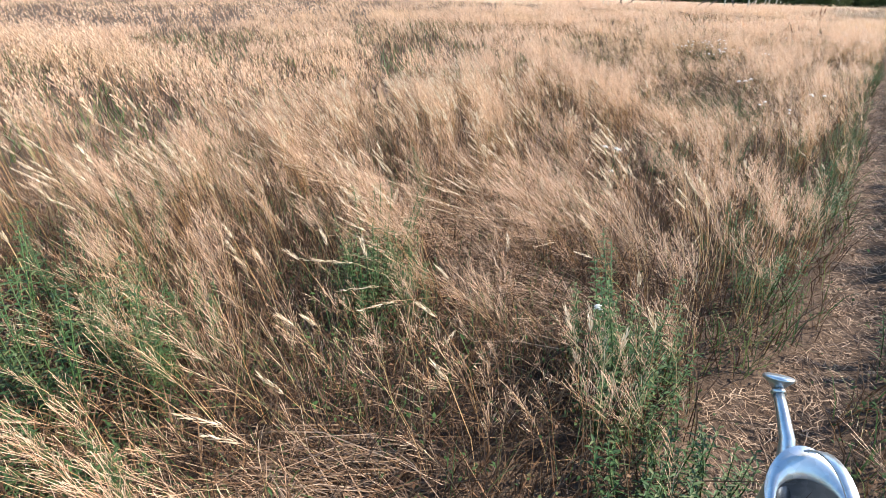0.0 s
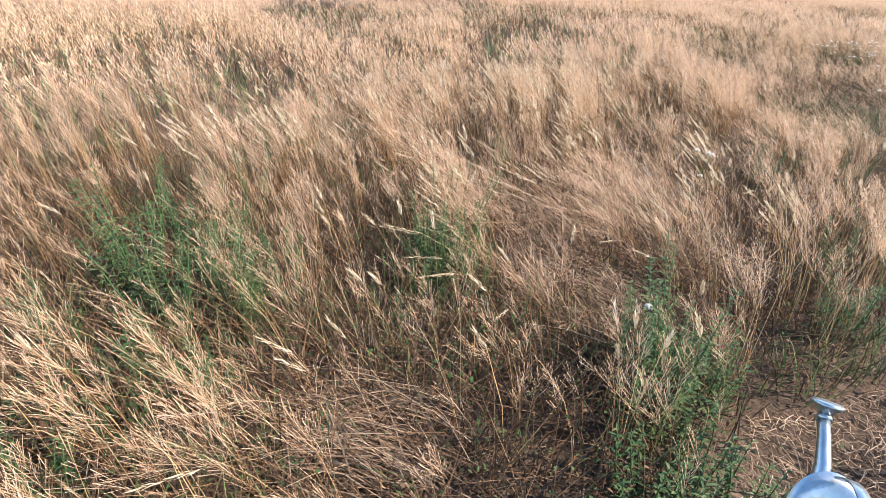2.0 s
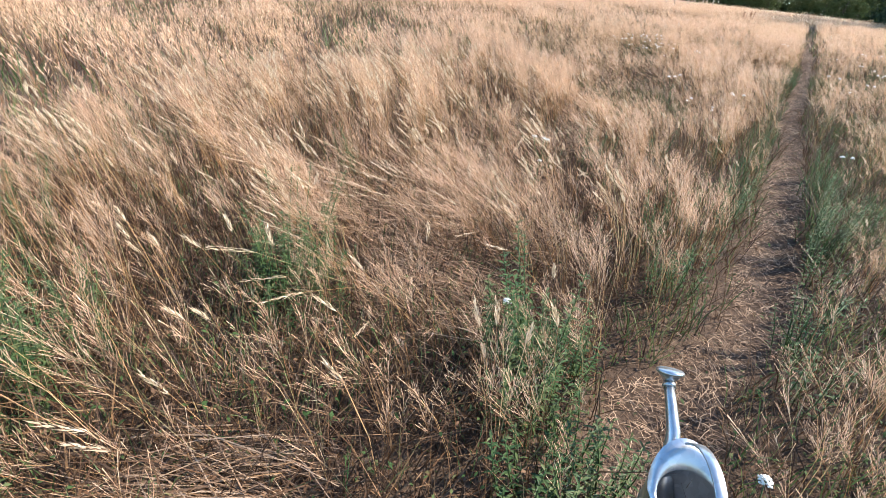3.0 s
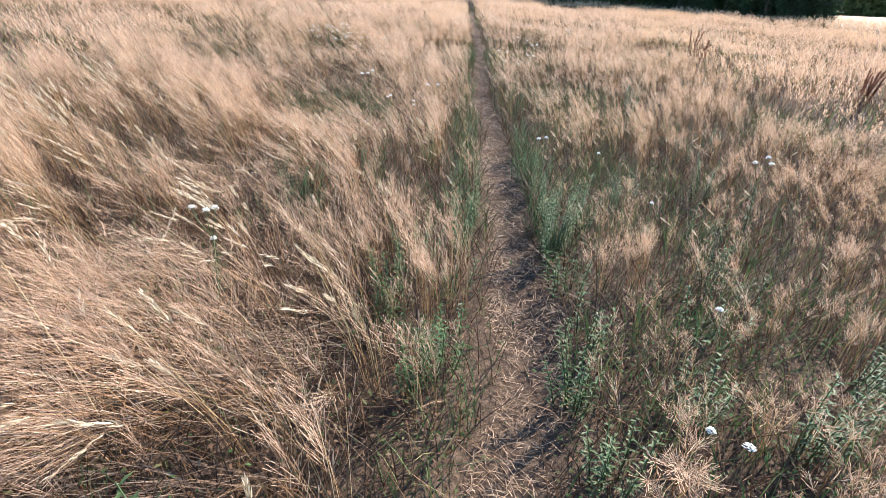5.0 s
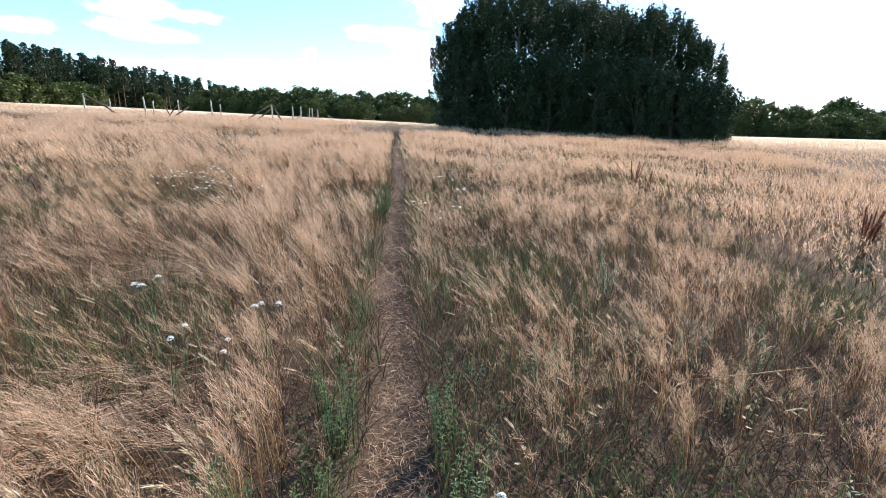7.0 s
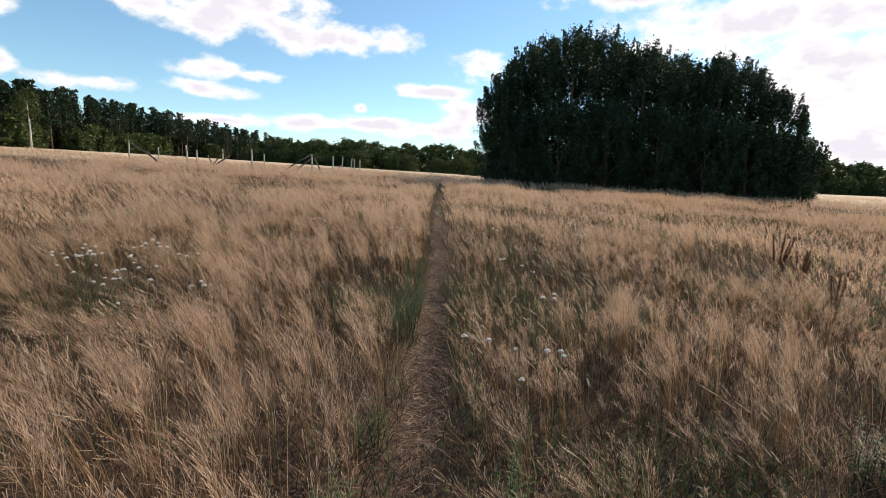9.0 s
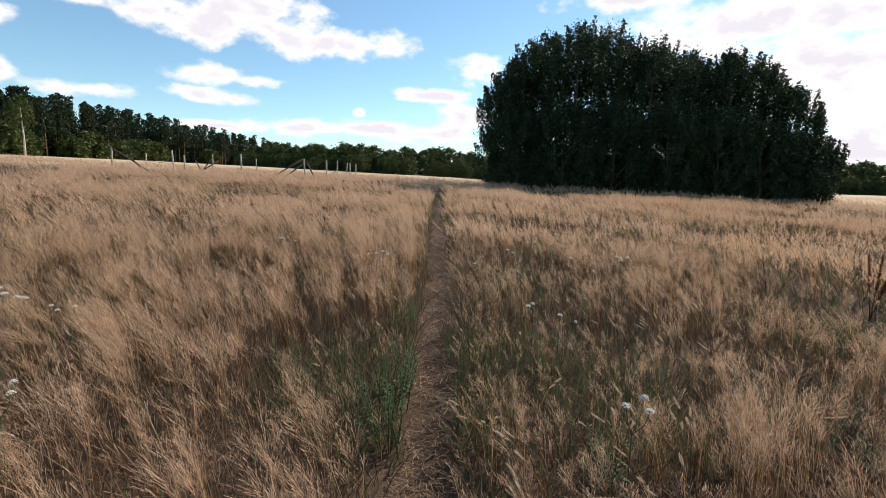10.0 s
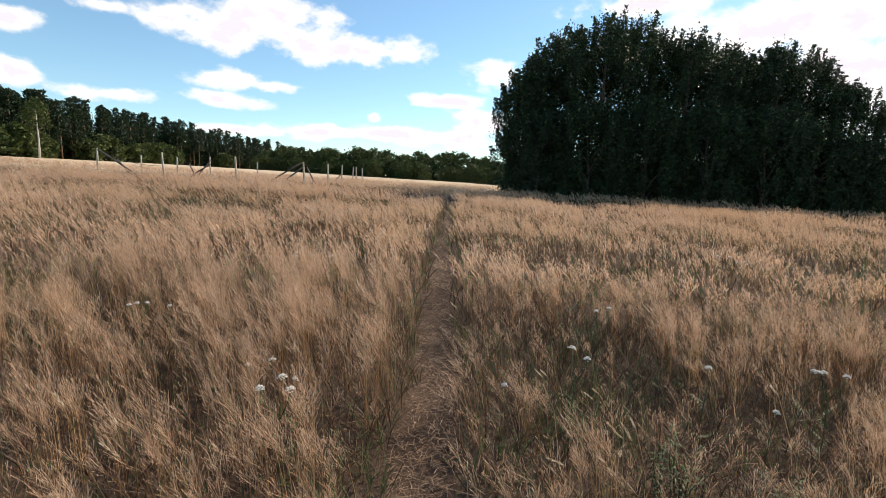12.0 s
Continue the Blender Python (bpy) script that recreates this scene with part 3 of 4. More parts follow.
# dead leaves and stems low down, their dark tone standing for shade among stalks
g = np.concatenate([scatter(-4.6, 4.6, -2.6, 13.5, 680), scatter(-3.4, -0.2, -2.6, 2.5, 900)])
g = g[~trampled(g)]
blades("withered_grass", g, rng.uniform(0.12, 0.42, len(g)), rng.uniform(0.3, 1.2, len(g)), rng.uniform(0, 6.28, len(g)), rng.uniform(0.003, 0.006, len(g)), SHADE_WITHER, "withered brown grass leaves low among the stalks, darkened as shade")


# further off, more blades in the shade-dark brown to deepen the gaps
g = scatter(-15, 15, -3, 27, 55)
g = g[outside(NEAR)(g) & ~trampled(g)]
blades("withered_undergrowth", g, rng.uniform(0.15, 0.45, len(g)), rng.uniform(0.3, 1.1, len(g)), rng.uniform(0, 6.28, len(g)), rng.uniform(0.008, 0.016, len(g)), SHADE_WITHER, "withered brown undergrowth darkened as shade between the meadow grass")


def low_leaves(name, xy, size, lift, label):
    """Small leaves of creeping herbs, close above the ground."""
    n = len(xy)
    z = ground_z(xy[:, 0], xy[:, 1]) + 0.01 + lift * rng.random(n) ** 1.4
    p = np.column_stack([xy, z])
    a = rng.uniform(0, 2 * np.pi, n)
    way = np.column_stack([np.cos(a), np.sin(a), rng.uniform(-0.4, 0.9, n)])
    side_ = np.column_stack([-np.sin(a), np.cos(a), rng.uniform(-0.5, 0.5, n)])
    l, w = size[:, None], size[:, None] * rng.uniform(0.12, 0.30, (n, 1))
    v = np.stack([p, p + way * l * 0.5 + side_ * w, p + way * l * 0.5 - side_ * w, p + way * l - np.array([0, 0, 0.3]) * l], 1)
    t = (np.arange(n)[:, None, None] * 4 + np.array([(0, 1, 2), (1, 3, 2)])[None]).reshape(-1, 3)
    return tagged(new(name, fast_mesh(name, v.reshape(-1, 3), t, [HERB])), label, "undergrowth", kind="stuff")


g = scatter(-4.2, 4.4, -2.5, 13.5, 3200)
g = g[(rng.random(len(g)) < (0.34 + 0.60 * weedy(g) ** 1.2) * np.where(trampled(g), 0.12, 1.0)) & (rng.random(len(g)) < 0.2 + 0.8 * vnoise(g[:, 0], g[:, 1], 0.14, 85))]
low_leaves("low_herbs", g, rng.uniform(0.010, 0.028, len(g)), 0.25, "dense low herbs with small green and browning leaves")


def litter(name, xy, length, width, lift, label, combed=False):
    """Straws lying on the ground."""
    n = len(xy)
    a = wind_heading(xy, 0.35) if combed else rng.uniform(0, np.pi, n)
    z = ground_z(xy[:, 0], xy[:, 1]) + rng.uniform(0.003, lift, n)
    c = np.column_stack([xy, z])
    d = np.column_stack([np.cos(a), np.sin(a), rng.normal(0, 0.10, n)]) * (length / 2)[:, None]
    s = np.column_stack([-np.sin(a), np.cos(a), rng.normal(0, 0.4, n)]) * (width / 2)[:, None]
    bow = np.column_stack([np.zeros(n), np.zeros(n), rng.uniform(0.0, 0.15, n) * length])
    v = np.stack([c - d - s, c - d + s, c + bow - s, c + bow + s, c + d - s, c + d + s], 1)
    b = np.array([(0, 1, 3), (0, 3, 2), (2, 3, 5), (2, 5, 4)])
    t = (np.arange(n)[:, None, None] * 6 + b[None]).reshape(-1, 3)
    return tagged(new(name, fast_mesh(name, v.reshape(-1, 3), t, [STRAW])), label, "straw", kind="stuff")


g = scatter(-0.5, 1.2, -2.4, 22, 4200)
g = g[trampled(g) & (rng.random(len(g)) < 0.25 + 0.75 * vnoise(g[:, 0], g[:, 1], 0.16, 33))]
litter("straw_litter", g, rng.uniform(0.015, 0.085, len(g)), rng.uniform(0.0015, 0.0032, len(g)), 0.012, "trodden straw litter lying on the footpath")
g = np.concatenate([np.column_stack([rng.normal(x, r * 0.45, int(1250 * r)), rng.normal(y, r * 0.45, int(1250 * r))]) for x, y, r in LODGED])
litter("flattened_straw", g, rng.uniform(0.12, 0.42, len(g)), rng.uniform(0.0018, 0.0034, len(g)), 0.14, "flattened golden straw matted on the ground", True)


# ======================================================== things
def part(name, bm, mat, parent, label="", smooth=True):
    me = bpy.data.meshes.new(name)
    if smooth:
        for f in bm.faces:
            f.smooth = True
    bm.to_mesh(me)
    bm.free()
    me.materials.append(mat)
    ob = new(name, me)
    ob.parent = parent
    return tagged(ob, label)


def thing(name, at, label, category, group="", turn=0.0):
    e = new(name)
    e.empty_display_size = 0.1
    e.matrix_basis = pose(*at, 0, 0, turn)
    return tagged(e, label, category, group)


def tube(bm, points, radii, sides=10, caps=True):
    """A round tube along points."""
    rings = []
    pts = [Vector(p) for p in points]
    for i, p in enumerate(pts):
        d = (pts[min(i + 1, len(pts) - 1)] - pts[max(i - 1, 0)]).normalized()
        ref = Vector((1, 0, 0)) if abs(d.x) < 0.9 else Vector((0, 1, 0))
        u = d.cross(ref).normalized()
        w = d.cross(u)
        rings.append([bm.verts.new(p + (u * math.cos(6.28318 * k / sides) + w * math.sin(6.28318 * k / sides)) * radii[i]) for k in range(sides)])
    for a, b in zip(rings, rings[1:]):
        for k in range(sides):
            bm.faces.new((a[k], a[(k + 1) % sides], b[(k + 1) % sides], b[k]))
    if caps:
        bm.faces.new(rings[0][::-1])
        bm.faces.new(rings[-1])
    return bm


def strip(bm, points, across, width, thick):
    """A flat band of sheet metal along points."""
    across = Vector(across).normalized()
    rings = []
    pts = [Vector(p) for p in points]
    for i, p in enumerate(pts):
        d = (pts[min(i + 1, len(pts) - 1)] - pts[max(i - 1, 0)]).normalized()
        n = d.cross(across).normalized()
        a, b = across * width / 2, n * thick / 2
        rings.append([bm.verts.new(p + q) for q in (a * 0.8 + b, a - b * 0.2, a * 0.8 - b, -a * 0.8 - b, -a - b * 0.2, -a * 0.8 + b)])
    for r0, r1 in zip(rings, rings[1:]):
        for k in range(6):
            bm.faces.new((r0[k], r0[(k + 1) % 6], r1[(k + 1) % 6], r1[k]))
    bm.faces.new(rings[0][::-1])
    bm.faces.new(rings[-1])
    return bm


def gz(x, y):
    return float(ground_z(np.array([x]), np.array([y]))[0])


# ------------------------------------------------ watering can
def watering_can(x, y, turn):
    """Spout along the can's own +y."""
    can = thing("watering_can", (x, y, gz(x, y)), "galvanised zinc watering can standing on the trodden grass", "watering can", turn=turn)
    R, N = 0.098, 40

    def rim_z(a):            # the top edge rises towards the spout
        return 0.315 + 0.085 * max(0.0, math.sin(a)) ** 1.3

    bm = bmesh.new()
    rows = []
    levels = [(0.0, 0.90), (0.004, 0.985), (0.02, 1.0), (0.06, 1.0), (0.065, 1.03), (0.072, 1.03), (0.077, 1.0), (0.6, 1.0), (0.61, 1.03), (0.63, 1.03), (0.64, 1.0), (0.69, 1.0), (0.70, 1.03), (0.72, 1.03), (0.73, 1.0), (0.98, 1.0), (0.99, 1.035), (1.0, 1.03), (1.0, 0.985), (0.97, 0.97), (0.5, 0.97), (0.03, 0.96)]
    for h, s in levels:
        rows.append([bm.verts.new((R * s * math.cos(6.28318 * k / N), R * 1.08 * s * math.sin(6.28318 * k / N), rim_z(6.28318 * k / N) * h if h > 0.75 else 0.315 * h)) for k in range(N)])
    for a, b in zip(rows, rows[1:]):
        for k in range(N):
            bm.faces.new((a[k], a[(k + 1) % N], b[(k + 1) % N], b[k]))
    bm.faces.new(rows[0][::-1])
    bm.faces.new(rows[-1])
    part("body", bm, ZINC, can)
    # the collar that closes the top down to the oval filling hole
    bm = bmesh.new()
    H = []
    for j in range(7):
        q = j / 6
        row = []
        for k in range(N):
            a = 6.28318 * k / N
            up = max(0.0, math.sin(a))
            outer = Vector((R * 1.03 * math.cos(a), R * 1.11 * math.sin(a), rim_z(a) + 0.001))
            inner = Vector((R * 0.86 * math.cos(a), R * (-0.20 + (0.72 if math.sin(a) > 0 else 0.80) * math.sin(a)), 0.320 + 0.034 * up))
            row.append(bm.verts.new(outer.lerp(inner, q) + Vector((0, 0, 0.012 * math.sin(math.pi * q) * (0.3 + up)))))
        H.append(row)
    low = [bm.verts.new(v.co + Vector((0, 0, -0.006))) for v in H[-1]]
    H.append(low)
    for a, b in zip(H, H[1:]):
        for k in range(N):
            bm.faces.new((a[k], a[(k + 1) % N], b[(k + 1) % N], b[k]))
    part("collar", bm, ZINC, can)
    bm = bmesh.new()
    spine = [(0, 0.085, 0.15), (0, 0.12, 0.23), (0, 0.15, 0.31), (0, 0.18, 0.35), (0, 0.25, 0.385), (0, 0.315, 0.41)]
    tube(bm, spine, [0.036, 0.028, 0.023, 0.019, 0.016, 0.0145], 18)
    spout = part("spout", bm, ZINC, can)
    bm = bmesh.new()
    tube(bm, [(0, 0.296, 0.403), (0, 0.306, 0.407)], [0.0195, 0.0195], 18)
    part("joint", bm, ZINC, spout)
    bm = bmesh.new()
    c, d = Vector((0, 0.315, 0.41)), Vector((0, 0.45, 0.9)).normalized()
    tube(bm, [c, c + d * 0.012, c + d * 0.026, c + d * 0.032, c + d * 0.036], [0.016, 0.024, 0.040, 0.041, 0.036], 28)
    part("rose", bm, ZINC, can, "flat zinc sprinkler rose")
    bm = bmesh.new()
    pts = []
    for k in range(25):
        a = math.radians(38 + 222 * k / 24)
        pts.append((0, -0.035 + 0.145 * math.cos(a) * 1.05, 0.305 + 0.165 * math.sin(a)))
    strip(bm, pts, (1, 0, 0), 0.030, 0.006)
    part("handle", bm, ZINC, can, "broad bent zinc carrying handle")
    bm = bmesh.new()
    strip(bm, [(0, 0.09, 0.335), (0, 0.13, 0.33), (0, 0.19, 0.325)], (1, 0, 0), 0.016, 0.003)
    part("brace", bm, ZINC, can)
    can.scale = (1, 1, 1.08)
    return can


watering_can(0.268, -0.420, 26.0)


# ------------------------------------------------ flowers and weeds
def leaflet(bm, root, way, length, width, sag=0.3, segs=3):
    root, way = Vector(root), Vector(way).normalized()
    side_ = way.cross(Vector((0, 0, 1)))
    side_ = side_.normalized() if side_.length > 1e-4 else Vector((1, 0, 0))
    rows = []
    for k in range(segs + 1):
        s = k / segs
        p = root + way * length * s - Vector((0, 0, 1)) * sag * length * s * s
        w = width * math.sin(math.pi * (0.15 + 0.85 * s)) * 0.5 + 0.0004
        rows.append((bm.verts.new(p - side_ * w), bm.verts.new(p + Vector((0, 0, -width * 0.15))), bm.verts.new(p + side_ * w)))
    for a, b in zip(rows, rows[1:]):
        bm.faces.new((a[0], a[1], b[1], b[0]))
        bm.faces.new((a[1], a[2], b[2], b[1]))


def yarrow(height, heads, seed):
    r = random.Random(seed)
    e = thing("yarrow", (0, 0, -50), "flowering yarrow with flat white flower heads among dry grass", "wildflower", "yarrow in the meadow")
    bm = bmesh.new()
    tips = []
    fork = height * 0.72
    tube(bm, [(0, 0, -0.02), (0.01, 0.0, fork * 0.5), (0.0, 0.012, fork)], [0.0032, 0.0028, 0.0024], 6)
    for k in range(heads):
        a = 6.28 * k / heads + r.uniform(-0.4, 0.4)
        d = 0.0 if heads == 1 else r.uniform(0.03, 0.07)
        tip = (math.cos(a) * d, math.sin(a) * d, height * r.uniform(0.93, 1.03))
        tube(bm, [(0, 0.012, fork), (tip[0] * 0.7, tip[1] * 0.7, (fork + tip[2]) / 2), tip], [0.0022, 0.0018, 0.0016], 5)
        tips.append(tip)
    part("stem", bm, WEED, e)
    for tip in tips:
        bm = bmesh.new()
        size = r.uniform(0.013, 0.022)
        for k in range(40):
            q, a = math.sqrt((k + 0.5) / 40) * r.uniform(0.8, 1.1), k * 2.39996
            c = Vector(tip) + Vector((math.cos(a) * q * size, math.sin(a) * q * size, 0.008 - 0.012 * q * q + r.uniform(-0.003, 0.003)))
            bmesh.ops.create_icosphere(bm, subdivisions=1, radius=r.uniform(0.0026, 0.0042), matrix=Matrix.Translation(c) @ Matrix.Diagonal((1, 1, 0.45, 1)))
        part("flower_head", bm, PETAL, e, "flat head of white florets")
    for k in range(7):
        bm = bmesh.new()
        a, z = r.uniform(0, 6.28), r.uniform(0.05, 0.6) * height
        way = Vector((math.cos(a), math.sin(a), 0.7))
        for q in range(7):
            s = q / 7
            p = Vector((0, 0, z)) + way.normalized() * 0.10 * s
            for sgn in (-1, 1):
                leaflet(bm, p, way * 0.5 + Vector((-math.sin(a), math.cos(a), 0)) * sgn, 0.022 * (1.1 - s), 0.004, 0.1, 2)
        part("leaf", bm, WEED, e)
    return e


def weed_bush(height, stems, seed):
    r = random.Random(seed)
    e = thing("weed", (0, 0, -50), "leafy green meadow weed growing beside the path", "weed", "green weeds")
    for k in range(stems):
        bm = bmesh.new()
        a, o = r.uniform(0, 6.28), r.uniform(0, 0.09)
        h = height * r.uniform(0.6, 1.05)
        b = Vector((math.cos(a) * o, math.sin(a) * o, -0.01))
        t = b + Vector((math.cos(a) * h * 0.28 * r.random(), math.sin(a) * h * 0.28 * r.random(), h))
        tube(bm, [b, (b + t) / 2 + Vector((0.01, 0, 0.01)), t], [0.003, 0.0025, 0.0012], 5)
        n = int(h / 0.011)
        for q in range(n):
            s = 0.12 + 0.88 * q / n
            g_ = q * 2.4 + k
            leaflet(bm, b.lerp(t, s), (math.cos(g_), math.sin(g_), 0.55), r.uniform(0.025, 0.058) * (1.15 - 0.5 * s), r.uniform(0.005, 0.010), 0.4, 2)
        part("leafy_stem", bm, WEED, e)
    return e


def dock(height, seed):
    r = random.Random(seed)
    e = thing("dock_plant", (0, 0, -50), "rust-brown dried dock plant with seed spikes", "weed", "dock plants in the meadow")
    for k in range(4):
        bm = bmesh.new()
        a = 6.28 * k / 4 + r.random()
        h = height * r.uniform(0.75, 1.0)
        t = Vector((math.cos(a) * 0.18 * h, math.sin(a) * 0.18 * h, h))
        tube(bm, [(0, 0, -0.02), t * 0.5, t], [0.006, 0.005, 0.002], 6)
        for q in range(260):
            s = r.uniform(0.45, 1.0)
            g_ = r.uniform(0, 6.28)
            leaflet(bm, t * s, (math.cos(g_), math.sin(g_), 0.9), r.uniform(0.022, 0.042) * (1.55 - s), 0.018, 0.2, 2)
        part("seed_spike", bm, RUST, e)
    return e


def place_copies(makers, spots, scale=(0.85, 1.15)):
    r = random.Random(5)
    for i, (x, y) in enumerate(spots):
        s = r.uniform(*scale)
        c = copy_thing(makers[i % len(makers)], pose(x, y, gz(x, y), r.uniform(-6, 6), r.uniform(-6, 6), r.uniform(0, 360)))
        c.scale = (s, s, s)


def retire(makers):
    for m in makers:
        for o in (*m.children_recursive, m):
            bpy.data.objects.remove(o)


YARROW = [(0.41, -0.41), (0.59, -0.40), (0.78, -0.26), (0.99, -0.19), (0.86, 0.47), (-0.42, -0.22), (-1.02, 1.31), (-1.07, 1.4), (0.74, 3.1), (1.1, 3.05),
          (-0.85, 4.48), (-0.71, 4.41), (-0.41, 4.15), (-0.62, 4.09), (-0.27, 4.23), (-2.3, 8.88), (-1.83, 9.08), (-2.49, 8.71), (-2.19, 8.88), (-2.03, 9.14), (-1.87, 8.18), (-1.72, 7.79), (-1.28, 7.94),
          (-2.45, 8.45), (-2.55, 8.6), (-2.2, 8.7), (-2.65, 8.75), (-2.4, 8.95), (-2.15, 9.0), (-2.8, 8.8), (-2.9, 8.7), (-1.6, 8.0), (-1.9, 7.95), (-2.1, 8.1), (-2.25, 8.25), (-2.3, 8.6), (-2.6, 8.9), (-2.0, 8.5), (-2.35, 9.1), (-2.75, 8.6), (-2.1, 8.3), (-1.95, 8.7), (1.09, 7.11), (0.92, 6.99), (0.68, 7.12), (0.95, 7.37), (1.21, 7.95), (1.28, 9.28),
          (1.12, 9.4), (1.4, 9.45), (-1.44, 11.82), (-1.3, 12.0), (-0.92, 13.84), (-0.75, 14.0), (-1.1, 13.7), (-1.0, 14.1), (-0.35, 11.06), (-0.16, 10.97), (-0.09, 10.67), (0.82, 11.13), (1.18, 11.2),
          (2.41, 11.37), (2.37, 11.13), (2.05, 11.02), (3.86, 14.77), (3.6, 14.9), (4.1, 14.6), (1.1, 1.1), (1.5, 0.3), (1.25, 2.2), (2.1, 2.6), (1.9, 11.3), (1.6, 12.2)]
flower_kinds = [yarrow(0.48, 2, 1), yarrow(0.42, 1, 2), yarrow(0.55, 3, 3), yarrow(0.45, 1, 4)]
place_copies(flower_kinds, YARROW)
retire(flower_kinds)
WEEDS = [(-0.35, 0.0), (-0.25, -0.12), (-0.47, -0.02), (-0.3, 0.18), (-0.31, 1.31), (-0.2, 1.42), (1.51, 1.87), (1.6, 1.7), (1.16, 2.75), (1.3, 2.9), (0.66, 1.73), (0.64, 3.0), (0.66, 3.2), (0.62, 3.4),
         (0.12, 2.3), (0.14, 2.9), (0.7, 2.2), (0.2, 10.1), (0.16, 9.95), (-0.09, 9.6), (0.2, 8.4), (0.68, 3.5), (0.72, 3.75), (0.7, 3.95), (1.8, 12.9), (1.6, 12.7), (-1.26, 13.8), (1.22, 8.2), (0.72, 5.6), (-1.9, -1.3), (-1.7, -1.6), (-2.2, -1.2), (-1.5, -0.2), (-1.35, -0.5), (-1.45, -0.35), (-1.6, -0.45), (-1.25, -0.25), (-1.4, -0.05), (-2.0, -1.0), (-1.75, -1.2), (-1.5, -1.45), (-0.2, 0.05), (-0.38, 0.12), (-0.5, 0.1), (-0.3, -0.28), (-0.15, -0.2), (0.0, -0.45), (0.08, -0.6), (-0.12, -0.5), (0.48, -0.55), (0.1, -0.32), (-0.05, -0.3), (-1.2, 2.1), (-1.0, 2.3), (-0.1, 1.9), (0.05, 1.6), (-0.15, 1.75), (1.0, 0.9), (1.3, 1.4), (1.8, 1.1), (0.9, 2.4), (1.7, 2.4), (2.0, 3.1), (-2.4, 1.9), (2.2, 4.1), (2.6, 6.9), (1.9, 9.2), (2.4, 12.4), (-2.0, 12.6), (0.75, -0.55), (1.1, -0.1), (1.4, 0.8), (-1.0, 2.6), (-0.85, 2.4), (-1.15, 2.75), (-0.6, 3.1), (-0.5, 2.9), (-0.1, 0.95), (0.0, 1.1), (-0.12, 1.2), (0.55, 0.9), (0.6, 0.6), (0.7, 1.3), (0.62, 2.5), (1.9, 4.6), (1.6, 5.2), (2.2, 5.6), (1.2, 4.3), (1.4, 6.3), (1.9, 10.6), (1.6, 10.9), (2.1, 10.3), (-0.15, 3.5), (0.12, 3.2), (0.1, 3.6), (0.14, 3.9), (0.08, 4.2), (0.12, 2.6), (0.05, 2.0), (0.13, 5.2), (0.14, 7.0), (0.75, 6.4), (0.1, 4.7), (0.8, 4.4), (0.15, 6.3), (-0.5, 9.1),
         (-1.6, -1.75), (-1.85, -1.9), (-2.1, -1.6), (-2.3, -1.75), (-2.45, -1.4), (-2.15, -1.35), (-1.9, -1.55), (-1.65, -1.3), (-2.35, -1.1), (-2.6, -1.2), (-1.75, -1.05), (2.3, 4.6), (2.5, 4.9), (2.1, 4.9), (2.7, 4.5), (2.5, 8.5), (2.3, 8.8), (2.7, 8.7), (2.6, 8.3), (2.0, 8.4), (-1.2, -1.75), (-1.35, -1.95), (-1.45, -1.6), (-1.15, -2.0), (-1.55, -2.05), (-1.3, -1.5), (0.2, 8.75), (0.14, 8.9), (0.22, 9.0)]
weed_kinds = [weed_bush(0.34, 7, 1), weed_bush(0.28, 6, 2), weed_bush(0.40, 8, 3)]
place_copies(weed_kinds, WEEDS)
retire(weed_kinds)
tall_weed_kinds = [weed_bush(0.58, 10, 11), weed_bush(0.50, 9, 12)]
place_copies(tall_weed_kinds, [(-1.75, -1.55), (-1.95, -1.35), (-2.15, -1.6), (-1.6, -1.3), (-2.35, -1.3), (-1.5, -0.35), (-1.62, -0.15), (-1.4, -0.12), (-2.6, -0.9), (-2.2, 0.9), (-0.34, -0.06), (0.66, 2.05), (0.70, 2.2)])
retire(tall_weed_kinds)
dock_kinds = [dock(0.80, 1), dock(0.68, 2)]
place_copies(dock_kinds, [(6.05, 7.06), (6.22, 7.15), (5.18, 11.15), (5.4, 11.0), (4.61, 9.47), (-2.27, 25.3), (-2.0, 25.6)], (0.75, 0.95))
retire(dock_kinds)


# ------------------------------------------------ old fence
def fence_post(x, y, h, lean_x=0.0, lean_y=0.0, radius=0.055):
    e = thing("fence_post", (x, y, gz(x, y)), "pale weathered wooden post of a broken-down field fence", "fence post", "posts of the old fence")
    e.matrix_basis = pose(x, y, gz(x, y), lean_y, lean_x, 0)
    bm = bmesh.new()
    tube(bm, [(0, 0, -0.3), (0.004, 0, h * 0.5), (0, 0.004, h - 0.02), (0, 0, h)], [radius, radius * 0.97, radius * 0.92, radius * 0.8], 12)
    part("pole", bm, POST, e)
    return e


def fallen_brace(a, b, radius=0.05):
    """A pole that leans down from a to the ground at b."""
    e = thing("fence_brace", (b[0], b[1], gz(b[0], b[1])), "dark weathered pole leaning against the old fence", "fence brace", "fallen braces of the old fence")
    bm = bmesh.new()
    t = Vector((a[0] - b[0], a[1] - b[1], a[2] - gz(b[0], b[1])))
    tube(bm, [t * -0.03, t * 0.5 + Vector((0, 0, 0.02)), t], [radius, radius * 0.95, radius * 0.8], 10)
    part("pole", bm, BRACE, e)
    return e


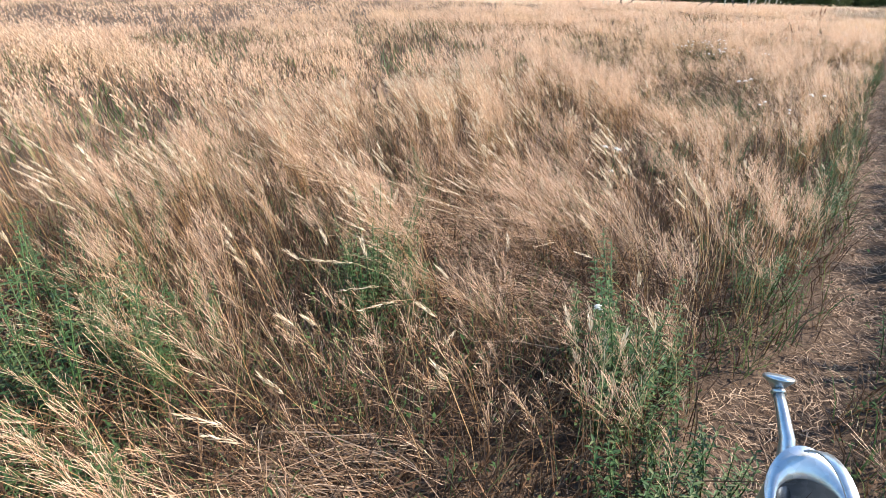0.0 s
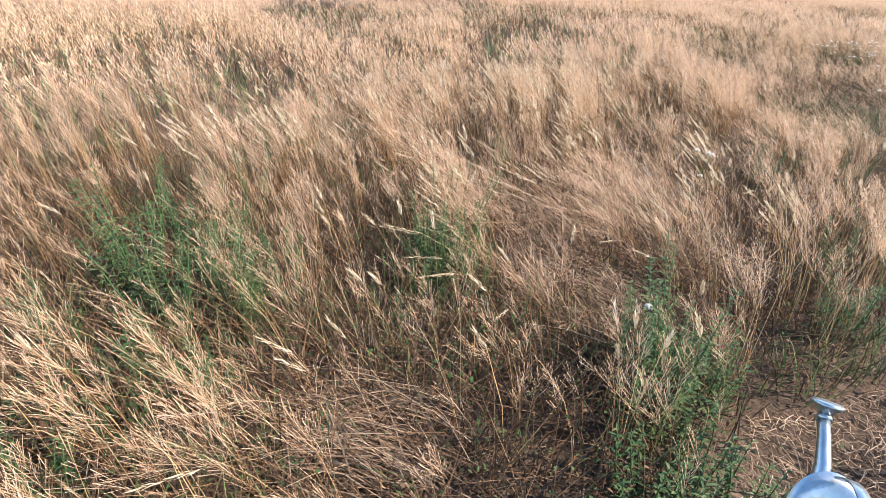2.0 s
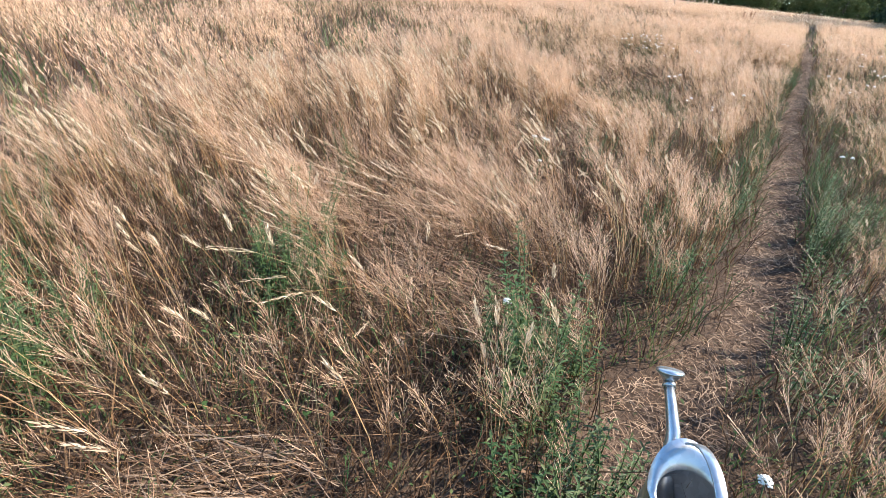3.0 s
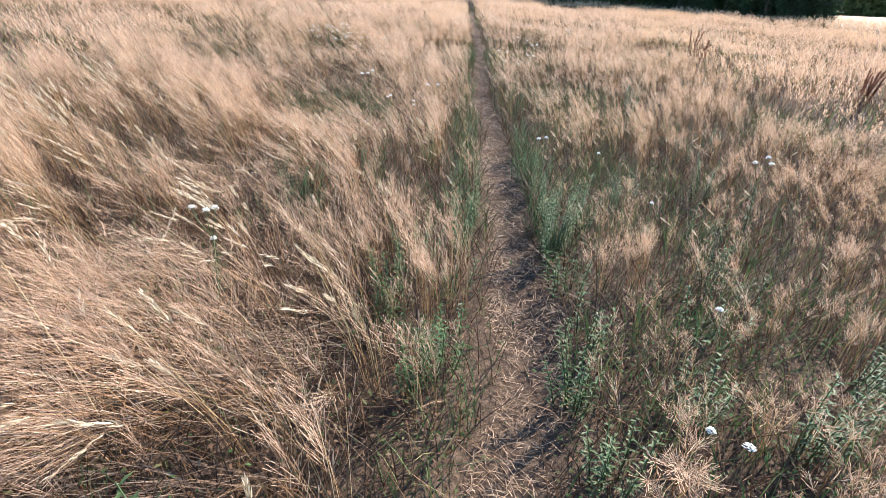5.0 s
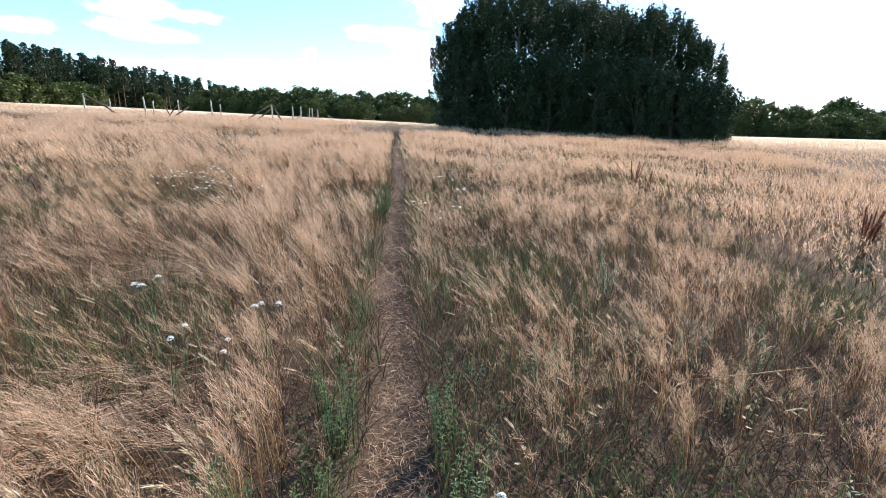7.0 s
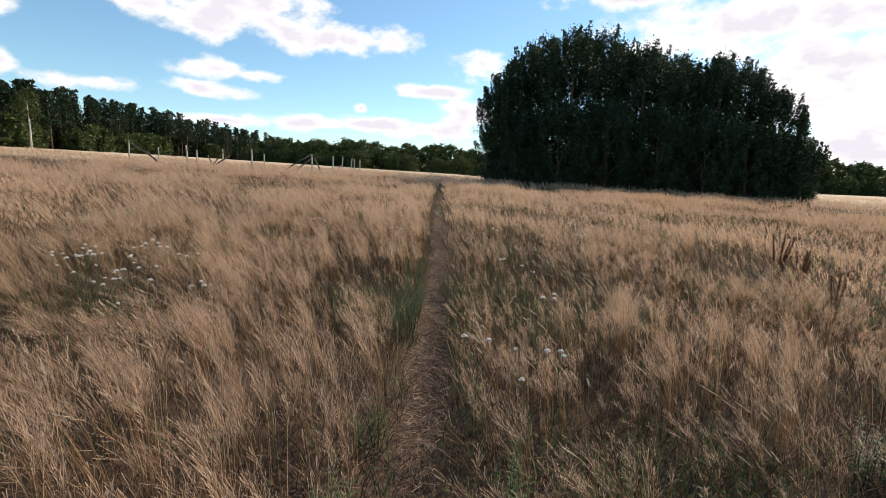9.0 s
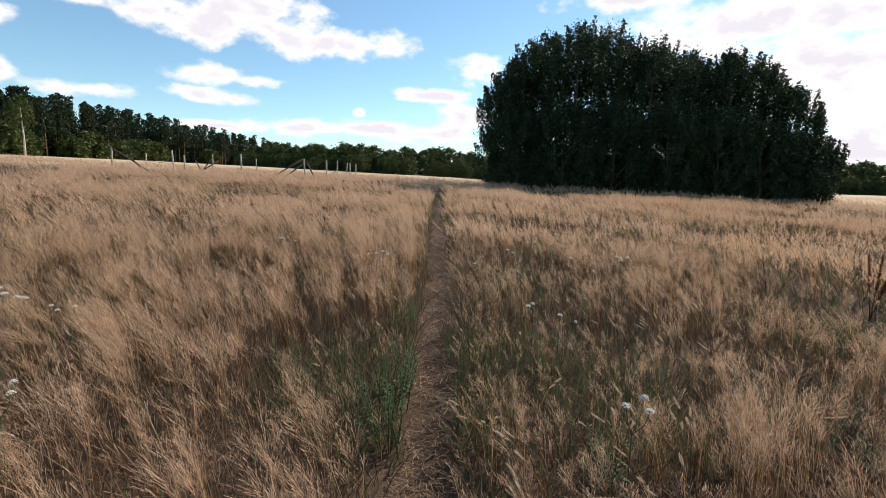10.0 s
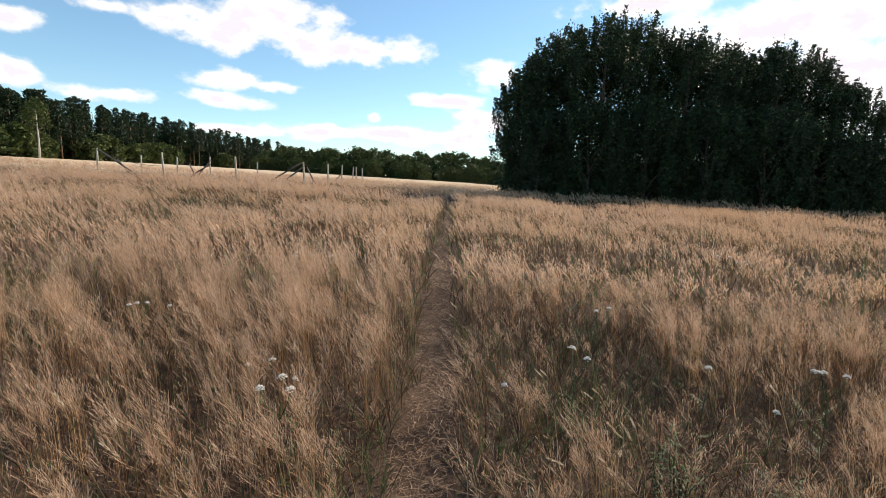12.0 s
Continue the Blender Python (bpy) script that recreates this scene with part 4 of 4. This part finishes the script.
POSTS = [(-19.41, 35.0, 1.45, 1.5), (-22.28, 43.0, 1.35, 0), (-15.97, 35.5, 1.45, -3), (-16.66, 38.0, 1.25, 0), (-16.69, 42.0, 1.5, 0), (-11.81, 35.5, 1.45, -1.5), (-14.59, 45.0, 1.4, 0),
         (-7.93, 35.5, 1.35, -2), (-6.72, 36.0, 1.35, 0), (-7.38, 42.0, 1.5, 2), (-7.32, 45.0, 1.45, 6), (-6.97, 45.0, 1.45, 0), (-6.5, 45.0, 1.4, 0)]
for x, y, h, l in POSTS:
    fence_post(x, y, h, l, 0, 0.05)


def over(x, y, h):
    return (x, y, gz(x, y) + h)


for a, b in [(over(-19.35, 35, 1.4), (-16.9, 34.8)), (over(-18.2, 34.9, 0.9), (-17.3, 34.8)), (over(-15.9, 38, 0.9), (-15.2, 37.5)), (over(-13.2, 35.4, 0.95), (-14.4, 34.9)), (over(-16.6, 42, 1.3), (-17.5, 41.6)),
             (over(-8.0, 35.5, 1.35), (-10.0, 35.0)), (over(-8.0, 35.6, 1.1), (-9.3, 35.3)), (over(-7.75, 35.4, 1.1), (-7.1, 35.0)), (over(-7.3, 41.9, 0.9), (-8.0, 41.0))]:
    fallen_brace(a, b, 0.045)


def fallen_stem(a, b):
    """A long dry stem caught in the grass."""
    e = thing("dry_stem", (a[0], a[1], gz(a[0], a[1])), "long dry plant stem lying across the meadow grass", "stem")
    bm = bmesh.new()
    z0 = gz(a[0], a[1])
    p, q = Vector((0, 0, 0.0)), Vector((b[0] - a[0], b[1] - a[1], gz(b[0], b[1]) + 0.42 - z0))
    tube(bm, [p, p.lerp(q, 0.35) + Vector((0, 0, 0.14)), p.lerp(q, 0.7) + Vector((0, 0, 0.06)), q], [0.004, 0.0038, 0.0032, 0.002], 6)
    part("stalk", bm, STALK, e)
    return e


fallen_stem((1.55, 4.05), (2.45, 3.9))


def wire(points, name="fence_wire"):
    bm = bmesh.new()
    tube(bm, points, [0.012] * len(points), 5)
    me = bpy.data.meshes.new(name)
    bm.to_mesh(me)
    bm.free()
    me.materials.append(WIRE)
    tagged(new(name, me), "slack rusty wire hanging between the fence posts", "wire", "wires of the old fence")


for p, q, sag in [(over(-19.4, 35, 1.4), over(-15.97, 35.5, 0.7), 0.25), (over(-7.93, 35.5, 1.3), over(-6.72, 36, 1.3), 0.25), (over(-6.97, 45, 1.42), over(-6.5, 45, 1.38), 0.02)]:
    wire([tuple(Vector(p).lerp(Vector(q), k / 8) - Vector((0, 0, sag * 4 * (k / 8) * (1 - k / 8)))) for k in range(9)])


# ------------------------------------------------ trees
def leaf_cloud(centres, radii, per, leaf, seed, mat, name, squash=0.8, up=0.0):
    """Many small bent leaves about limbs, denser towards the outside of each clump."""
    r = np.random.default_rng(seed)
    C, Rr = np.repeat(np.array(centres), per, 0), np.repeat(np.array(radii), per)
    n = len(C)
    d = r.normal(size=(n, 3))
    d /= np.linalg.norm(d, axis=1, keepdims=True)
    p = C + r.normal(size=(n, 3)) * Rr[:, None] * np.array([0.5, 0.5, 0.5 * squash])
    a = r.normal(size=(n, 3)) + d * 0.5 + np.array([0, 0, up])
    a /= np.linalg.norm(a, axis=1, keepdims=True)
    b = np.cross(a, r.normal(size=(n, 3)))
    b /= np.linalg.norm(b, axis=1, keepdims=True)
    c = np.cross(a, b)
    l, w = (leaf * r.uniform(0.6, 1.4, n))[:, None], (leaf * 0.30 * r.uniform(0.7, 1.3, n))[:, None]
    v = np.stack([p, p + a * l * 0.5 + b * w + c * w * 0.4, p + a * l * 0.5 - b * w + c * w * 0.4, p + a * l], 1)
    t = (np.arange(n)[:, None, None] * 4 + np.array([(0, 1, 2), (1, 3, 2)])[None]).reshape(-1, 3)
    return fast_mesh(name, v.reshape(-1, 3), t, [mat])


def broad_tree(name, x, y, h, r, seed, per=150, clumps=85, leaf=0.30, mat=GROVE_SHADE_LEAF, label="dense green deciduous tree in a grove, coloured dark as backlit", group="trees of the grove", bark=BARK, low=0.02, sprays=22):
    rr = random.Random(seed)
    e = thing(name, (x, y, gz(x, y)), label, "tree", group)
    bm = bmesh.new()
    tube(bm, [(0, 0, -0.3), (0.1, 0.05, h * 0.3), (-0.05, 0.1, h * 0.6), (0, 0, h * 0.9)], [h * 0.018 + 0.03, h * 0.014, h * 0.009, 0.02], 9)
    cs, rs = [], []
    for k in range(clumps):
        s = low + (1 - low) * (k + 0.5) / clumps
        a = k * 2.39996 + rr.uniform(-0.5, 0.5)
        env = r * (0.78 + 0.22 * math.sin(math.pi * min(1, s * 1.1))) * math.sqrt(max(0.0, 1 - max(0.0, (s - 0.45) / 0.55) ** 2.2))
        q = env * rr.uniform(0.45, 1.08)
        cr = rr.uniform(0.15, 0.30) * r * (0.8 if s > 0.85 else 1)
        c = (math.cos(a) * q, math.sin(a) * q, max(cr * 0.5, s * h - cr * 0.4))
        cs.append(c)
        rs.append(cr)
        if k % 4 == 0:
            base = (0, 0, max(0.2, c[2] - q * 0.7))
            tube(bm, [base, tuple((Vector(base) + Vector(c)) / 2 + Vector((0, 0, 0.1))), c], [0.05, 0.035, 0.012], 5)
    for k in range(sprays):            # upright leafy shoots that stand out of the crown, most of them at its top
        a, q, size = rr.uniform(0, 6.28), math.sqrt(rr.random()) * 1.02 * r, rr.uniform(0.5, 1.0)
        z = h * (1.0 - 0.26 * (q / r) ** 2.4) * rr.uniform(0.92, 1.0)
        if k % 3 == 2 or sprays < 30 and k % 4 == 3:
            q, z = r * rr.uniform(0.85, 1.08), h * rr.uniform(0.25, 0.8)
        for st in range(6):
            cs.append((math.cos(a) * (q + 0.05 * st * size), math.sin(a) * (q + 0.05 * st * size), z - 0.6 + 0.24 * st * size))
            rs.append((0.34 - 0.055 * st) * size)
    part("trunk", bm, bark, e)
    few = np.where(np.arange(len(cs)) < clumps, per, max(6, per // 5))
    me = leaf_cloud(cs, rs, few, leaf, seed, mat, "crown", 1.25, 0.5)
    c = new("crown", me)
    c.parent = e
    return e


GROVE = [(4.75, 38.0, 7.6, 1.8), (6.6, 38.6, 10.3, 2.2), (9.0, 37.0, 11.0, 2.5), (11.4, 38.4, 11.3, 2.6), (13.8, 37.0, 10.2, 2.6), (16.3, 38.2, 9.9, 2.6), (18.8, 36.9, 9.9, 2.4), (20.7, 37.4, 9.3, 2.1), (22.0, 36.2, 7.6, 1.8), (23.2, 35.4, 4.4, 1.5)]
GROVE += [(5.6, 40.2, 9.4, 2.0), (8.0, 40.0, 11.2, 2.3), (10.4, 40.6, 11.6, 2.4), (12.9, 40.0, 11.3, 2.4), (15.2, 40.2, 10.6, 2.4), (17.6, 39.9, 10.4, 2.3), (19.8, 39.2, 10.2, 2.1)]
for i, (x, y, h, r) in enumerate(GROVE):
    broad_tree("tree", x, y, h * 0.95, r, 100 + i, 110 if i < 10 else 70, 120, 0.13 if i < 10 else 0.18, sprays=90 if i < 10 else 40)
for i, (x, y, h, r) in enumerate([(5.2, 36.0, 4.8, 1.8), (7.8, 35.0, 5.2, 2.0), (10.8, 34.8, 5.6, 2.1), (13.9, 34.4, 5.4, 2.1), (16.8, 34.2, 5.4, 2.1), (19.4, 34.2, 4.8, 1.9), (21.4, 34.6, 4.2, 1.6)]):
    broad_tree("tree", x, y, h, r, 140 + i, 120, 70, 0.13, sprays=60, label="bushy green young tree at the edge of a grove, coloured dark as backlit")


def pine(h, seed, clumps=38, per=44):
    rr = random.Random(seed)
    e = thing("pine_tree", (0, 0, -80), "tall dark pine with a bare reddish trunk at the forest edge", "tree", "pines of the forest edge")
    bm = bmesh.new()
    lx = rr.uniform(-0.6, 0.6)
    tube(bm, [(0, 0, -0.5), (lx * 0.3, 0, h * 0.4), (lx, 0.2, h * 0.93)], [0.22, 0.17, 0.05], 8)
    cs, rs = [], []
    low = 0.40 if seed % 2 else 0.12
    for k in range(clumps):
        s = low + (1 - low) * (k + 0.5) / clumps
        a = k * 2.4 + rr.random()
        q = h * 0.15 * (1.05 - 0.70 * ((s - low) / (1 - low)) ** 1.5) * rr.uniform(0.35, 1.05)
        cs.append((lx * s + math.cos(a) * q, math.sin(a) * q, s * h))
        rs.append(rr.uniform(1.0, 1.7) * (1.15 - 0.65 * (s - low) / (1 - low)))
        if k % 3 == 0:
            tube(bm, [(lx * s, 0, s * h - q * 0.3), cs[-1]], [0.06, 0.02], 5)
    part("trunk", bm, PINE_BARK, e)
    c = new("crown", leaf_cloud(cs, rs, per, 0.62, seed, NEEDLE, "crown", 0.42))
    c.parent = e
    return e


r_ = random.Random(11)
pines = [pine(19, s) for s in (1, 2, 3, 4)]
def forest_edge(q):
    """A place along the forest edge, q from 0 to 1 from near to far: heading in degrees, distance and size."""
    return float(np.interp(q, [0, 0.14, 0.42, 0.74, 1], [-64, -50, -40, -24, -12])), float(np.interp(q, [0, 0.14, 0.42, 0.74, 1], [135, 150, 172, 250, 350])), float(np.interp(q, [0, 0.5, 0.8, 1], [0.86, 0.87, 0.80, 0.66]))


for row in range(3):
    for k in range(64):
        a, d, size = forest_edge((k + r_.uniform(0, 0.8)) / 64)
        d += row * 6 + r_.uniform(-2.5, 2.5)
        x, y = math.sin(radians(a)) * d, 6 + math.cos(radians(a)) * d
        s = size * r_.uniform(0.84, 1.1)
        c = copy_thing(pines[r_.randrange(4)], pose(x, y, gz(x, y) + row * 0.5, 0, 0, r_.uniform(0, 360)))
        c.scale = (s, s, s)
retire(pines)

bushes = [broad_tree("shrub", 0, -90, 6.0, 3.2, 300 + s, 36, 45, 0.8, BROADLEAF, "rounded olive green shrub at the forest edge", "shrubs of the forest edge") for s in range(3)]
for k in range(40):
    a, d, size = forest_edge((k + r_.uniform(0, 0.8)) / 40 * 0.92)
    if r_.random() < 0.25 + 0.35 * k / 40:
        continue
    x, y = math.sin(radians(a)) * (d - 6), 6 + math.cos(radians(a)) * (d - 6)
    s = r_.uniform(0.7, 1.3)
    c = copy_thing(bushes[k % 3], pose(x, y, gz(x, y), 0, 0, r_.uniform(0, 360)))
    c.scale = (s * 1.25, s * 1.25, s)
retire(bushes)
spruces = [broad_tree("spruce", 0, -90, 9.0, 3.4, 340 + s, 24, 56, 1.0, NEEDLE, "dark young spruce in the shade of the forest edge", "young spruces of the forest") for s in range(2)]
for k in range(70):
    a, d, size = forest_edge((k + r_.uniform(0, 0.8)) / 70)
    d += 9 + r_.uniform(-2, 2)
    x, y = math.sin(radians(a)) * d, 6 + math.cos(radians(a)) * d
    s = r_.uniform(0.75, 1.15)
    c = copy_thing(spruces[k % 2], pose(x, y, gz(x, y), 0, 0, r_.uniform(0, 360)))
    c.scale = (s * 1.15, s * 1.15, s)
retire(spruces)

hedge = [broad_tree("tree", 0, -90, 11.0, 4.4, 320 + s, 26, 60, 0.8, BROADLEAF, "rounded green deciduous tree at the far edge of the field", "trees of the far edge") for s in range(4)]
spots = []
for k in range(38):
    q = k / 37
    spots.append((-82 + 130 * q + r_.uniform(-2, 2), 212 - 36 * math.sin(q * 2.6) + r_.uniform(-5, 5), r_.uniform(0.6, 0.92)))
for k in range(36):
    q = k / 35
    spots.append((55 + 140 * q + r_.uniform(-2, 2), 190 - 60 * q + r_.uniform(-7, 7), r_.uniform(0.75, 1.15)))
for k in range(60):
    q = k / 59
    spots.append((50 + 150 * q + r_.uniform(-2, 2), 178 - 60 * q + r_.uniform(-4, 4), r_.uniform(0.4, 0.72)))
for k in range(44):
    q = k / 43
    spots.append((-80 + 128 * q + r_.uniform(-2, 2), 200 - 36 * math.sin(q * 2.6) + r_.uniform(-4, 4), r_.uniform(0.32, 0.56)))
for x, y, s in spots:
    c = copy_thing(hedge[r_.randrange(4)], pose(x, y, gz(x, y), 0, 0, r_.uniform(0, 360)))
    c.scale = (s * 1.35, s * 1.35, s)
retire(hedge)

# a pale birch trunk before the pines
birch = broad_tree("birch_tree", -100.2, 122, 14, 2.6, 401, 30, 30, 0.6, BROADLEAF, "slender birch with a pale trunk at the forest edge", "birches of the forest edge", PALE_BARK, 0.55)
